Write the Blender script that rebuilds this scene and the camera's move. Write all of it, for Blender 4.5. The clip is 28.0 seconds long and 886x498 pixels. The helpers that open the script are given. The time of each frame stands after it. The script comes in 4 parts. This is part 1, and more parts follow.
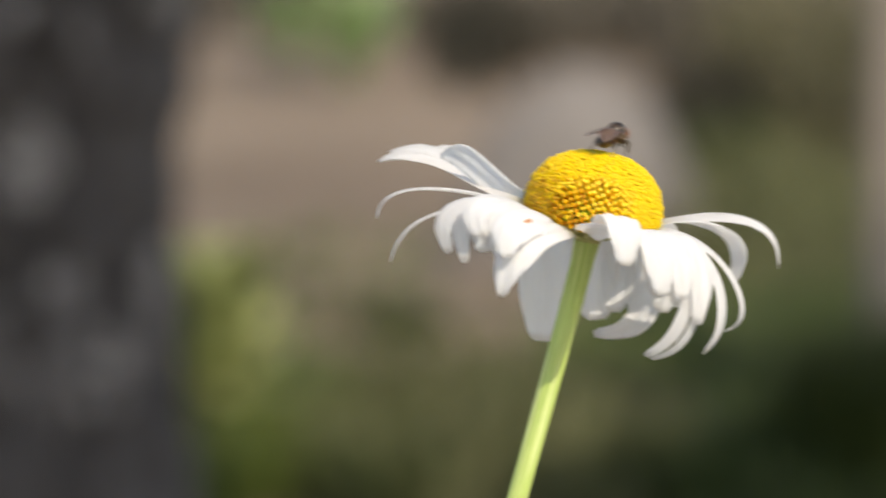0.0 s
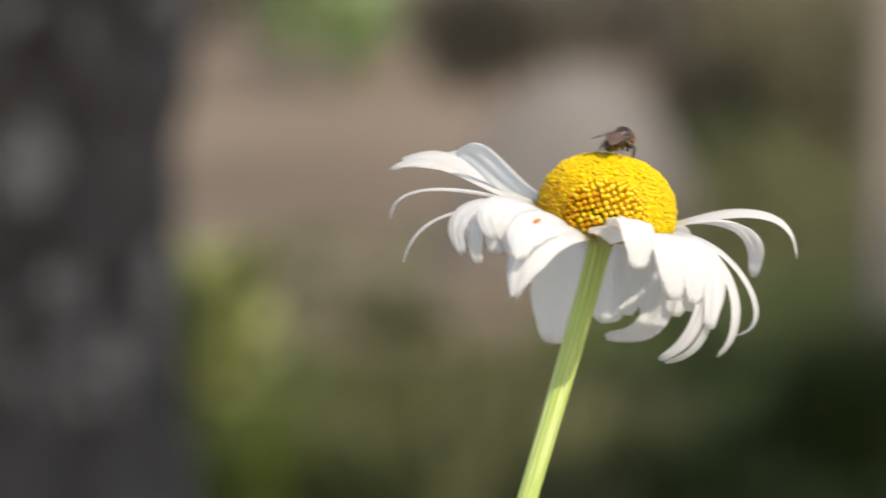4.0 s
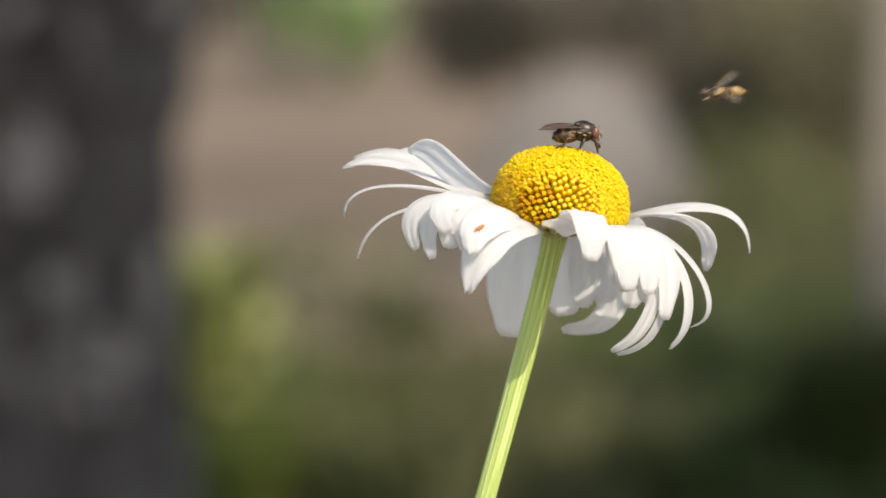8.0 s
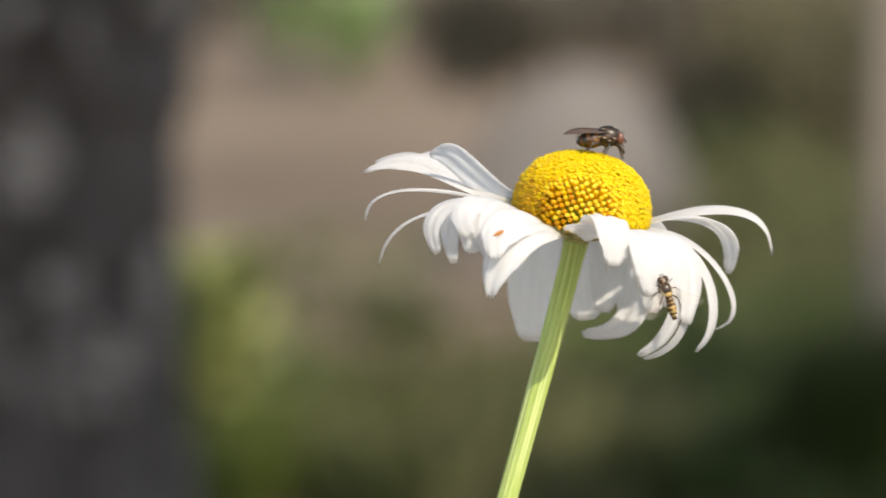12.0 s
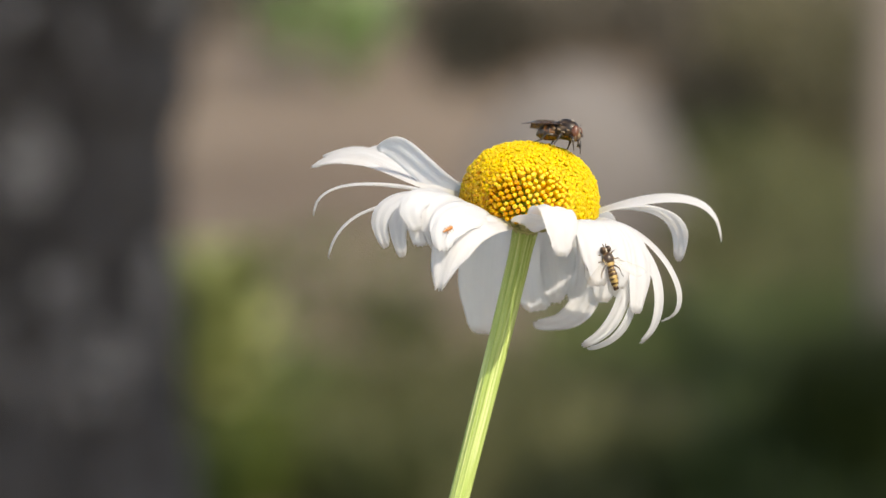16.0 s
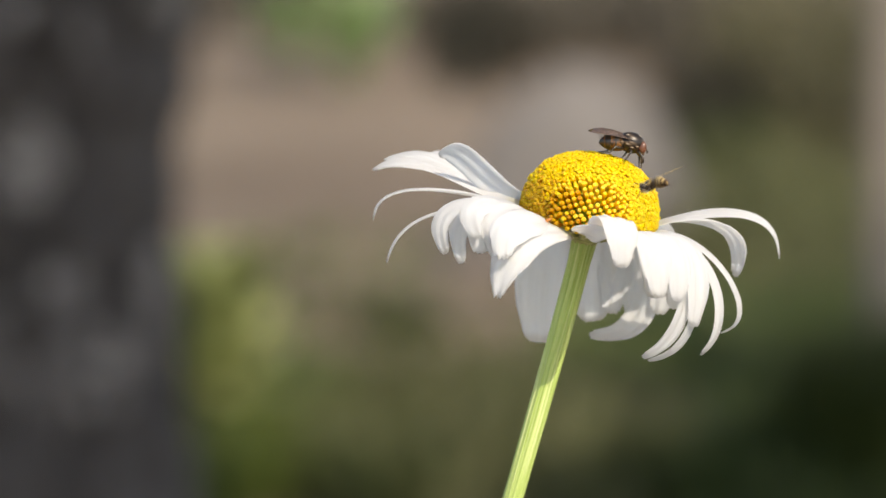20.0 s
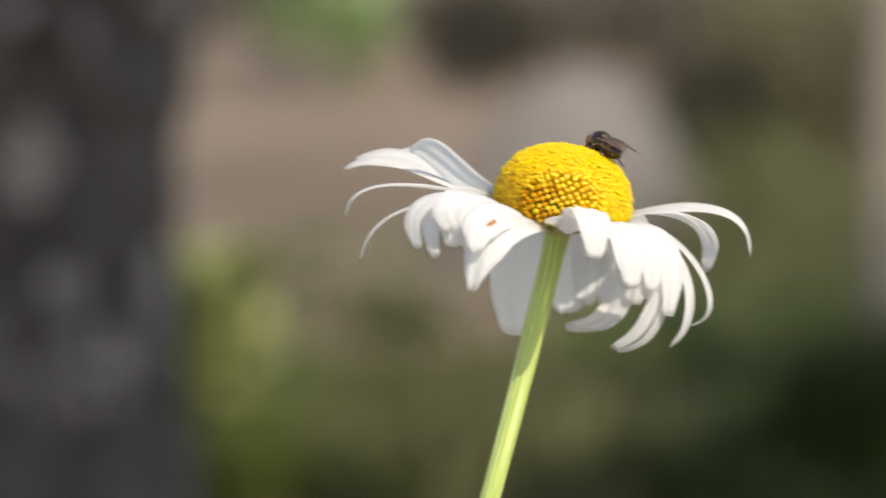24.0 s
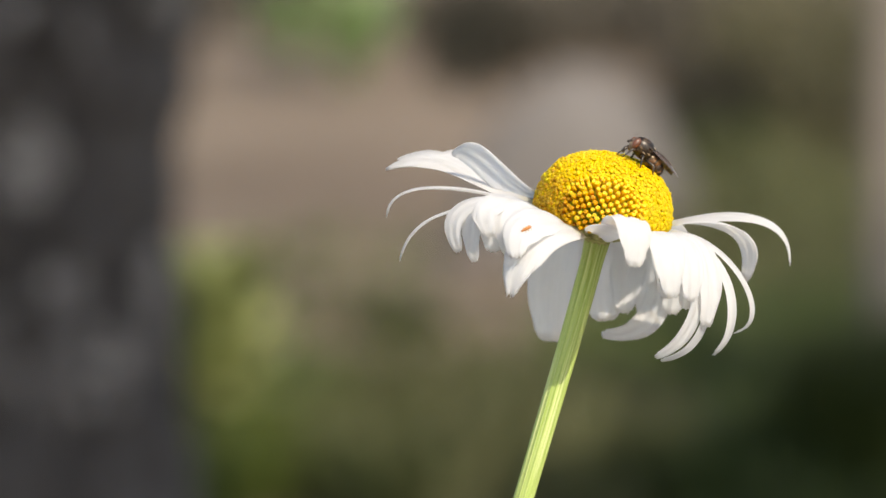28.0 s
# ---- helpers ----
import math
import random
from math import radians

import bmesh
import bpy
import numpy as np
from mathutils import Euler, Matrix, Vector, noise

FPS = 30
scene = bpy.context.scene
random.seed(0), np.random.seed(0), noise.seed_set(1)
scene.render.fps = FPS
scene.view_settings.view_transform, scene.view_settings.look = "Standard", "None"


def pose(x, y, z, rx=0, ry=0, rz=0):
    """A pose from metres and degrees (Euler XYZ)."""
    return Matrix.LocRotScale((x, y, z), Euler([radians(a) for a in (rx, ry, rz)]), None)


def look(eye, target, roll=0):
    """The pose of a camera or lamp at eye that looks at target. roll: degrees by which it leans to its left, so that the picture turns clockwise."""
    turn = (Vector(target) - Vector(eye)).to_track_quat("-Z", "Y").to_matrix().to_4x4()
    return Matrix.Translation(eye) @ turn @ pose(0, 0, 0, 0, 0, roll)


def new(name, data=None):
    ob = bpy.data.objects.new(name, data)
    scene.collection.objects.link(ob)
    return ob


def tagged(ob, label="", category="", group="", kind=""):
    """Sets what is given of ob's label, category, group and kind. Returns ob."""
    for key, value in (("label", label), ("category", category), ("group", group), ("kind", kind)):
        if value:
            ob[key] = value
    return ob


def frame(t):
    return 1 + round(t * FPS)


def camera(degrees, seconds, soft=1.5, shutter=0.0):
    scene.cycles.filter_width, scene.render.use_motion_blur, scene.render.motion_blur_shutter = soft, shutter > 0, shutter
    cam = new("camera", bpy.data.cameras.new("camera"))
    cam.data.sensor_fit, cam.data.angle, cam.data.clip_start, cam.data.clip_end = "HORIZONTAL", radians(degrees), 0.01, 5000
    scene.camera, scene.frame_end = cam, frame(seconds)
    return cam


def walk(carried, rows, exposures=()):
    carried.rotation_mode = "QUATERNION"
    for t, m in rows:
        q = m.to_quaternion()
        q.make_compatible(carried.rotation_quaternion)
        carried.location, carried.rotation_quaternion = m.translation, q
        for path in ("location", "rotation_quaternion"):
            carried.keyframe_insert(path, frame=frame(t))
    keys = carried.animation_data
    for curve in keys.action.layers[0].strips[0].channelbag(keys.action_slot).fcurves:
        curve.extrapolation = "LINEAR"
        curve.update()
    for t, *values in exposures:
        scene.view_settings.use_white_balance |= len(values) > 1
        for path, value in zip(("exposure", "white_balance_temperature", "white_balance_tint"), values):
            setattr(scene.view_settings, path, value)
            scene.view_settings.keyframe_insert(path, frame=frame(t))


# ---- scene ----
from mathutils.bvhtree import BVHTree

PX = 0.000065            # one drawing unit of the flower, in metres (0.065 mm)
TILT = 8.0               # the camera looks down by this many degrees
FAR = 0.7288             # from the lens to the plane of the flower
SHEET = pose(0, 0, 0.50, -TILT)       # the upright plane of the flower, seen square-on by the camera

cam = camera(8.0, 28.0, soft=1.5, shutter=0.6)
cam.data.dof.use_dof = True
cam.data.dof.focus_distance = FAR - 0.008
cam.data.dof.aperture_fstop = 30.0
EYE = SHEET @ Vector((0, -FAR, 0))
walk(cam, [(0.0, pose(*EYE, 90 - TILT, 0, 0)), (28.0, pose(*EYE, 90 - TILT, 0, 0))],
     exposures=[(0.0, 0.74, 7900, 10), (28.0, 0.74, 7900, 10)])

# ---- daylight ----
TO_SUN = Vector((0.388, -0.576, 0.719)).normalized()
world = bpy.data.worlds.new("sky")
scene.world = world
world.use_nodes = True
wn = world.node_tree.nodes
sky = wn.new("ShaderNodeTexSky")
sky.sky_type = "NISHITA"
sky.sun_disc = False
sky.sun_elevation = math.asin(TO_SUN.z)
sky.sun_rotation = math.atan2(TO_SUN.x, TO_SUN.y)
wn["Background"].inputs["Strength"].default_value = 0.15
world.node_tree.links.new(sky.outputs["Color"], wn["Background"].inputs["Color"])
sun = new("sun", bpy.data.lights.new("sun", "SUN"))
sun.data.energy = 2.8
sun.data.angle = radians(0.53)
sun.data.color = (1.0, 0.96, 0.90)
sun.matrix_world = look(TO_SUN * 20, (0, 0, 0.5))


# ---- small tools ----
def drawn(x, y, w=0.0):
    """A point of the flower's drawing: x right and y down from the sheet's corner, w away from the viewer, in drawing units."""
    return Vector(((x - 784) * PX, w * PX, (441 - y) * PX))


def mesh_of(bm, name, smooth=True):
    me = bpy.data.meshes.new(name)
    bm.normal_update()
    bm.to_mesh(me)
    bm.free()
    if smooth:
        me.polygons.foreach_set("use_smooth", [True] * len(me.polygons))
    return me


def part(name, bm, material, parent=None, label="", smooth=True):
    ob = new(name, mesh_of(bm, name, smooth))
    ob.data.materials.append(material)
    if parent:
        ob.parent = parent
    return tagged(ob, label)


def tube(bm, points, radii, sides=10, squash=1.0):
    """A closed tube along points with a radius at each."""
    rings, prev = [], None
    pts = [Vector(p) for p in points]
    for i, p in enumerate(pts):
        t = (pts[min(i + 1, len(pts) - 1)] - pts[max(i - 1, 0)]).normalized()
        a = prev if prev else (Vector((0, 0, 1)) if abs(t.z) < 0.9 else Vector((1, 0, 0)))
        a = (a - t * a.dot(t)).normalized()
        prev, b = a, t.cross(a)
        rings.append([bm.verts.new(p + radii[i] * (math.cos(k * math.tau / sides) * a + squash * math.sin(k * math.tau / sides) * b))
                      for k in range(sides)])
    for r, q in zip(rings, rings[1:]):
        for k in range(sides):
            bm.faces.new((r[k], r[(k + 1) % sides], q[(k + 1) % sides], q[k]))
    bm.faces.new(rings[0][::-1])
    bm.faces.new(rings[-1])
    return bm


def ball(bm, centre, radii, turn=None, u=16, v=12):
    m = Matrix.Translation(centre) @ (turn or Matrix.Identity(4)) @ Matrix.Diagonal((*radii, 1))
    bmesh.ops.create_uvsphere(bm, u_segments=u, v_segments=v, radius=1.0, matrix=m)
    return bm


def bezier(a, b, c, d, s):
    r = 1 - s
    return a * r ** 3 + b * (3 * r * r * s) + c * (3 * r * s * s) + d * s ** 3


def slope(a, b, c, d, s):
    r = 1 - s
    return (b - a) * (3 * r * r) + (c - b) * (6 * r * s) + (d - c) * (3 * s * s)


def between(rows, t):
    """A value on a table of (seconds, numbers), in straight steps."""
    if t <= rows[0][0]:
        return rows[0][1:]
    for a, b in zip(rows, rows[1:]):
        if t <= b[0]:
            k = (t - a[0]) / (b[0] - a[0])
            return tuple(u + (v - u) * k for u, v in zip(a[1:], b[1:]))
    return rows[-1][1:]


# ---- materials ----
def shader(name, rough=0.6, metal=0.0, spec=0.5):
    m = bpy.data.materials.new(name)
    m.use_nodes = True
    n, l = m.node_tree.nodes, m.node_tree.links
    b = n["Principled BSDF"]
    b.inputs["Roughness"].default_value = rough
    b.inputs["Metallic"].default_value = metal
    b.inputs["Specular IOR Level"].default_value = spec
    return m, n, l, b


def ramp(n, l, source, stops):
    r = n.new("ShaderNodeValToRGB")
    while len(r.color_ramp.elements) < len(stops):
        r.color_ramp.elements.new(0.5)
    for e, (at, c) in zip(r.color_ramp.elements, stops):
        e.position, e.color = at, (*c, 1)
    l.new(source, r.inputs["Fac"])
    return r.outputs["Color"]


def grain(n, l, scale, detail=4.0, stretch=None, coords="Object"):
    t = n.new("ShaderNodeTexCoord")
    x = n.new("ShaderNodeTexNoise")
    x.inputs["Scale"].default_value = scale
    x.inputs["Detail"].default_value = detail
    if stretch:
        mp = n.new("ShaderNodeMapping")
        mp.inputs["Scale"].default_value = stretch
        l.new(t.outputs[coords], mp.inputs["Vector"])
        l.new(mp.outputs["Vector"], x.inputs["Vector"])
    else:
        l.new(t.outputs[coords], x.inputs["Vector"])
    return x.outputs["Fac"]


def bumped(n, l, b, height, strength, distance):
    u = n.new("ShaderNodeBump")
    u.inputs["Strength"].default_value = strength
    u.inputs["Distance"].default_value = distance
    l.new(height, u.inputs["Height"])
    l.new(u.outputs["Normal"], b.inputs["Normal"])
    return u


def mottled(name, stops, scale, rough=0.7, bump=0.3, deep=0.001, detail=4.0, stretch=None, metal=0.0, spec=0.4, fine=None):
    """A colour that wanders between stops, with relief of the same grain and a finer one."""
    m, n, l, b = shader(name, rough, metal, spec)
    g = grain(n, l, scale, detail, stretch)
    l.new(ramp(n, l, g, stops), b.inputs["Base Color"])
    bumped(n, l, b, grain(n, l, fine or scale * 3, 3, stretch), bump, deep)
    return m


def thin_leaf(name, stops, scale, through_share, rough=0.5, by_object=False, stretch=None, coords="Object", relief=0.25):
    """A leaf or petal that lets part of the light through."""
    m, n, l, b = shader(name, rough, 0.0, 0.3)
    if by_object:
        info = n.new("ShaderNodeNewGeometry")
        c = ramp(n, l, info.outputs["Random Per Island"], stops)
    else:
        c = ramp(n, l, grain(n, l, scale, 3, stretch, coords), stops)
    l.new(c, b.inputs["Base Color"])
    tr = n.new("ShaderNodeBsdfTranslucent")
    l.new(c, tr.inputs["Color"])
    mix = n.new("ShaderNodeMixShader")
    mix.inputs["Fac"].default_value = through_share
    l.new(b.outputs["BSDF"], mix.inputs[1])
    l.new(tr.outputs["BSDF"], mix.inputs[2])
    l.new(mix.outputs["Shader"], n["Material Output"].inputs["Surface"])
    bumped(n, l, b, grain(n, l, scale * 2.5, 2, stretch, coords), relief, 0.0001)
    return m




def petal_white():
    """White petal tissue, cream at the claw, with fine lengthwise veins; part of the light goes through it."""
    m, n, l, b = shader("petal_white", 0.45, 0.0, 0.35)
    uv = n.new("ShaderNodeTexCoord").outputs["UV"]
    axes = n.new("ShaderNodeSeparateXYZ")
    l.new(uv, axes.inputs["Vector"])
    claw_of = ramp(n, l, axes.outputs["Y"], [(0.02, (1, 1, 1)), (0.13, (0, 0, 0))])
    white = ramp(n, l, grain(n, l, 5, 3, (4, 0.25, 1), "UV"), [(0.3, (0.82, 0.84, 0.88)), (0.6, (0.88, 0.895, 0.93))])
    mix = n.new("ShaderNodeMix")
    mix.data_type = "RGBA"
    l.new(claw_of, mix.inputs["Factor"])
    l.new(white, mix.inputs["A"])
    mix.inputs["B"].default_value = (0.80, 0.78, 0.50, 1)
    l.new(mix.outputs["Result"], b.inputs["Base Color"])
    tr = n.new("ShaderNodeBsdfTranslucent")
    tr.inputs["Color"].default_value = (0.965, 0.968, 0.962, 1)
    both = n.new("ShaderNodeMixShader")
    both.inputs["Fac"].default_value = 0.60
    l.new(b.outputs["BSDF"], both.inputs[1])
    l.new(tr.outputs["BSDF"], both.inputs[2])
    l.new(both.outputs["Shader"], n["Material Output"].inputs["Surface"])
    bumped(n, l, b, grain(n, l, 12, 3, (4, 0.15, 1), "UV"), 1.0, 0.00018)
    return m


PETAL = petal_white()
STEM = thin_leaf("stem_green", [(0.30, (0.24, 0.37, 0.06)), (0.50, (0.43, 0.56, 0.16)), (0.68, (0.71, 0.77, 0.40))], 10, 0.10, 0.5, stretch=(6, 0.5, 1), coords="UV", relief=0.5)
SEPAL = mottled("sepal_green", [(0.3, (0.16, 0.21, 0.05)), (0.6, (0.48, 0.48, 0.22))], 1500, 0.6, 0.2, 0.0001)


def floret_yellow(name, random_of, stops=((0.0, (0.69, 0.405, 0.004)), (1.0, (0.76, 0.468, 0.008)))):
    m, n, l, b = shader(name, 0.5, 0.0, 0.3)
    if random_of == "object":
        r = n.new("ShaderNodeObjectInfo").outputs["Random"]
    else:
        r = n.new("ShaderNodeNewGeometry").outputs["Random Per Island"]
    c = ramp(n, l, r, stops)
    l.new(c, b.inputs["Base Color"])
    b.inputs["Subsurface Weight"].default_value = 0.6
    b.inputs["Subsurface Radius"].default_value = (0.0009, 0.0006, 0.00005)
    b.inputs["Subsurface Scale"].default_value = 1.0
    bumped(n, l, b, grain(n, l, 9000, 2), 0.4, 0.00006)
    return m


FLORET = floret_yellow("floret_yellow", "object")
# orange for older rim florets, and shade put into the left flank's colour
OLD_SHADED_FLORET = floret_yellow("floret_orange", "object", [(0.0, (0.44, 0.20, 0.005)), (0.5, (0.54, 0.27, 0.006)), (1.0, (0.62, 0.34, 0.009))])
FLORETS = floret_yellow("florets_yellow", "island")
OLD_SHADED_FLORETS = floret_yellow("florets_orange", "island", [(0.0, (0.44, 0.20, 0.005)), (0.5, (0.54, 0.27, 0.006)), (1.0, (0.62, 0.34, 0.009))])

# ---- the daisy ----
ROOT_AT = Vector((-0.055, 0.0, 0.0))              # where the stem leaves the soil
ROOT = Matrix.Translation(ROOT_AT) @ pose(0, 0, 0, -TILT)
TO_ROOT = ROOT.inverted() @ SHEET                 # from the drawing to the daisy's own space
HEAD = drawn(990, 365)                            # middle of the yellow disc's base
AXIS = Vector((math.sin(radians(9)) * math.cos(radians(15)), -math.sin(radians(15)), math.cos(radians(9)) * math.cos(radians(15))))
EAST = (Vector((1, 0, 0)) - AXIS * AXIS.x).normalized()
NORTH = AXIS.cross(EAST)                          # away from the viewer
RIM = 128 * PX
RISE = 113 * PX

PETALS = {}
daisy = new("daisy")
daisy.matrix_world = ROOT
tagged(daisy, "ox-eye daisy with drooping white petals and high yellow disc", "flower")


def moved(bm):
    bmesh.ops.transform(bm, matrix=TO_ROOT, verts=bm.verts)
    return bm


def petal(turn, c1, c2, tip, width, twist=0.0, twist_end=0.0, cup=0.06, claw=0.5, label="", thick=1.0, notch=0.022, taper=0.36):
    """A ray petal from the rim at turn degrees (0 right, 90 away) by two guide points to its tip."""
    a = radians(turn)
    out = EAST * math.cos(a) + NORTH * math.sin(a)
    p0 = HEAD + out * (RIM * 0.90) - AXIS * (9 * PX)
    pts = (p0, drawn(*c1), drawn(*c2), drawn(*tip))
    side = AXIS.cross(out)
    rows, cols = 22, 14
    frames, s_prev = [], side
    for i in range(41):
        t = slope(*pts, i / 40).normalized()
        s_prev = (s_prev - t * s_prev.dot(t)).normalized()
        frames.append((t, s_prev))
    rng = random.Random(int(turn * 7 + tip[0]))
    wave, ph = rng.uniform(0.01, 0.035), rng.uniform(0, 6.28)
    teeth = [rng.uniform(0.2, 1.0) for _ in range(5)]
    bm = bmesh.new()
    grid = []
    for i in range(rows + 1):
        s = i / rows
        prof = (claw + (1 - claw) * math.sin(min(s / 0.45, 1) * math.pi / 2)) * (1 - taper * max(0.0, (s - 0.68) / 0.32) ** 2.2)
        line = []
        for j in range(cols + 1):
            q = 2 * j / cols - 1
            e = s * (1 - (0.02 * q * q + 0.08 * q ** 6 + notch * teeth[min(4, int(2.5 * (q + 1)))] * (1 - abs(math.cos(q * 2.5 * math.pi)))) * s ** 4)
            k = min(40, int(e * 40))
            t, sd = frames[k]
            tw = radians(twist + (twist_end - twist) * e)
            nrm = t.cross(sd)
            sd2 = sd * math.cos(tw) + nrm * math.sin(tw)
            n2 = nrm * math.cos(tw) - sd * math.sin(tw)
            groove = 0.022 * math.cos(q * 2.5 * math.pi) + 0.009 * math.cos(q * 6 * math.pi + ph) + wave * math.sin(7 * e + 3 * q + ph)
            p = bezier(*pts, e) + (sd2 * (q * 0.5 * prof) - n2 * ((cup * q * q + groove * min(1, 3 * s)) * prof)) * width * PX
            line.append((p, n2))
        grid.append(line)
    top = [[bm.verts.new(p) for p, _ in line] for line in grid]
    low = [[bm.verts.new(p - nn * (thick * PX * (0.25 if j in (0, cols) else 1))) for j, (p, nn) in enumerate(line)] for line in grid]
    for i in range(rows):
        for j in range(cols):
            bm.faces.new((top[i][j], top[i][j + 1], top[i + 1][j + 1], top[i + 1][j]))
            bm.faces.new((low[i][j], low[i + 1][j], low[i + 1][j + 1], low[i][j + 1]))
        bm.faces.new((top[i][0], top[i + 1][0], low[i + 1][0], low[i][0]))
        bm.faces.new((top[i][cols], low[i][cols], low[i + 1][cols], top[i + 1][cols]))
    for j in range(cols):
        bm.faces.new((top[0][j], low[0][j], low[0][j + 1], top[0][j + 1]))
        bm.faces.new((top[rows][j], top[rows][j + 1], low[rows][j + 1], low[rows][j]))
    bmesh.ops.recalc_face_normals(bm, faces=bm.faces)
    uv = bm.loops.layers.uv.new("grain")
    where = {v: (j / cols, i / rows) for block in (top, low) for i, line in enumerate(block) for j, v in enumerate(line)}
    for f in bm.faces:
        for lp in f.loops:
            lp[uv].uv = where[lp.vert]
    PETALS[turn] = part("petal", moved(bm), PETAL, daisy, label)
    return PETALS[turn]


# petals that rise and arch to one side
petal(150, (809, 344, 25), (756, 226, -10), (720, 272, -20), 52, 64, 56, claw=0.5)
petal(158, (800, 334, 70), (735, 248, 110), (686, 277, 130), 50, -25, -25, claw=0.4)
petal(163, (790, 332, 50), (712, 238, 70), (622, 284, 72), 34, -15, -20, claw=0.4, taper=0.6)
petal(168, (775, 328, 40), (690, 240, 60), (603, 304, 60), 50, -10, -22, claw=0.4, taper=0.7)
petal(181, (765, 318, 0), (605, 300, 0), (608, 380, -10), 42, 20, 12)
petal(190, (765, 345, -30), (648, 360, -40), (633, 456, -50), 36, 24, 16)
petal(197, (790, 322, -60), (690, 350, -90), (738, 440, -100), 44, -10, -10)
petal(193, (800, 336, -76), (734, 350, -112), (766, 457, -116), 40, -12, -6)
petal(208, (822, 329, -112), (752, 343, -152), (794, 410, -152), 46, -28, -12)
petal(203, (822, 338, -98), (784, 362, -134), (801, 438, -138), 50, -20, -4, taper=0.2)
petal(216, (840, 338, -110), (800, 350, -150), (830, 446, -150), 54, -30, -10)
# petals that hang towards the viewer
petal(238, (898, 374, -172), (826, 366, -206), (838, 449, -220), 70, -36, -18, claw=0.35, taper=0.45, notch=0.05)
petal(249, (908, 388, -168), (840, 396, -194), (827, 517, -206), 84, -20, -8, claw=0.5, taper=0.62, notch=0.05)
petal(262, (968, 394, -160), (984, 400, -190), (1020, 400, -186), 36, 0, -75, label="short folded white petal", claw=0.8)
petal(280, (1015, 345, -190), (1055, 360, -235), (1042, 460, -238), 68, claw=0.8)
petal(301, (1085, 370, -165), (1112, 410, -210), (1108, 512, -210), 64, claw=0.8)
petal(312, (1115, 375, -135), (1155, 420, -185), (1142, 518, -190), 60, claw=0.8)
petal(316, (1190, 375, -120), (1176, 592, -170), (1070, 616, -150), 36)
petal(320, (1195, 375, -96), (1208, 616, -146), (1080, 622, -130), 27)
petal(326, (1160, 375, -95), (1198, 440, -140), (1172, 562, -140), 60, claw=0.8)
petal(333, (1190, 375, -65), (1266, 560, -90), (1174, 617, -80), 47)
petal(343, (1195, 375, -30), (1312, 565, -40), (1215, 579, -20), 36, 10, 0)
petal(6, (1180, 358, 40), (1290, 378, 70), (1249, 480, 80), 50, -12, -30, claw=0.3)
petal(16, (1195, 361, 60), (1338, 333, 90), (1330, 450, 90), 38, 10, 6, claw=0.25)
# hidden inner petals, added to keep the sun off stem and far petals
petal(306, (1095, 372, -140), (1116, 425, -172), (1098, 512, -168), 66, claw=0.8)
petal(321, (1135, 378, -105), (1160, 430, -140), (1136, 532, -138), 62, claw=0.8)
petal(336, (1150, 382, -50), (1190, 425, -70), (1178, 520, -70), 58, claw=0.8)
petal(352, (1145, 385, 15), (1185, 420, 20), (1180, 500, 20), 56, claw=0.8)
# petals that hang on the far side
petal(108, (932, 335, 240), (904, 450, 280), (909, 598, 240), 104, claw=0.8, taper=0.28, notch=0.0)
petal(88, (1000, 330, 240), (1000, 450, 270), (1006, 559, 240), 90, claw=0.8, taper=0.25)
petal(74, (1040, 330, 240), (1060, 440, 260), (1036, 545, 220), 74, claw=0.8)
petal(62, (1075, 335, 220), (1095, 440, 240), (1078, 552, 210), 78, claw=0.8)
petal(50, (1100, 345, 190), (1160, 610, 210), (996, 582, 160), 62)
petal(36, (1120, 345, 160), (1150, 450, 180), (1120, 545, 150), 84, claw=0.8)

# receptacle under the florets
bm = bmesh.new()
rings = []
for i in range(14):
    a = -0.12 + i / 13 * (math.pi / 2 + 0.12)
    r, h = RIM * 0.90 * math.cos(max(a, -0.9)), RISE * 0.86 * math.sin(a) * (1 if a > 0 else 0.45)
    rings.append([bm.verts.new(HEAD + AXIS * h + (EAST * math.cos(k * math.tau / 48) + NORTH * math.sin(k * math.tau / 48)) * max(r, 1e-6)) for k in range(48)])
for r, q in zip(rings, rings[1:]):
    for k in range(48):
        bm.faces.new((r[k], r[(k + 1) % 48], q[(k + 1) % 48], q[k]))
YOUNG = TO_ROOT @ (HEAD + Vector((-4, -112, 10)) * PX)       # middle of the flank that opens last


def receptacle():
    """Yellow flesh, still green round the youngest florets."""
    m, n, l, b = shader("receptacle", 0.7, 0.0, 0.3)
    where = n.new("ShaderNodeTexCoord")
    away = n.new("ShaderNodeVectorMath")
    away.operation = "DISTANCE"
    l.new(where.outputs["Object"], away.inputs[0])
    away.inputs[1].default_value = YOUNG
    far_of = n.new("ShaderNodeMath")
    far_of.operation = "MULTIPLY_ADD"
    l.new(away.outputs["Value"], far_of.inputs[0])
    far_of.inputs[1].default_value = 1 / (90 * PX)
    wander = n.new("ShaderNodeMath")
    wander.operation = "MULTIPLY"
    l.new(grain(n, l, 900, 3), wander.inputs[0])
    wander.inputs[1].default_value = 0.3
    l.new(wander.outputs["Value"], far_of.inputs[2])
    l.new(ramp(n, l, far_of.outputs["Value"], [(0.40, (0.22, 0.31, 0.018)), (0.75, (0.40, 0.37, 0.012)), (0.98, (0.72, 0.42, 0.006))]), b.inputs["Base Color"])
    bumped(n, l, b, grain(n, l, 5000, 3), 0.5, 0.0001)
    return m


disc = part("disc", moved(bm), receptacle(), daisy, "high domed yellow disc of tiny florets")


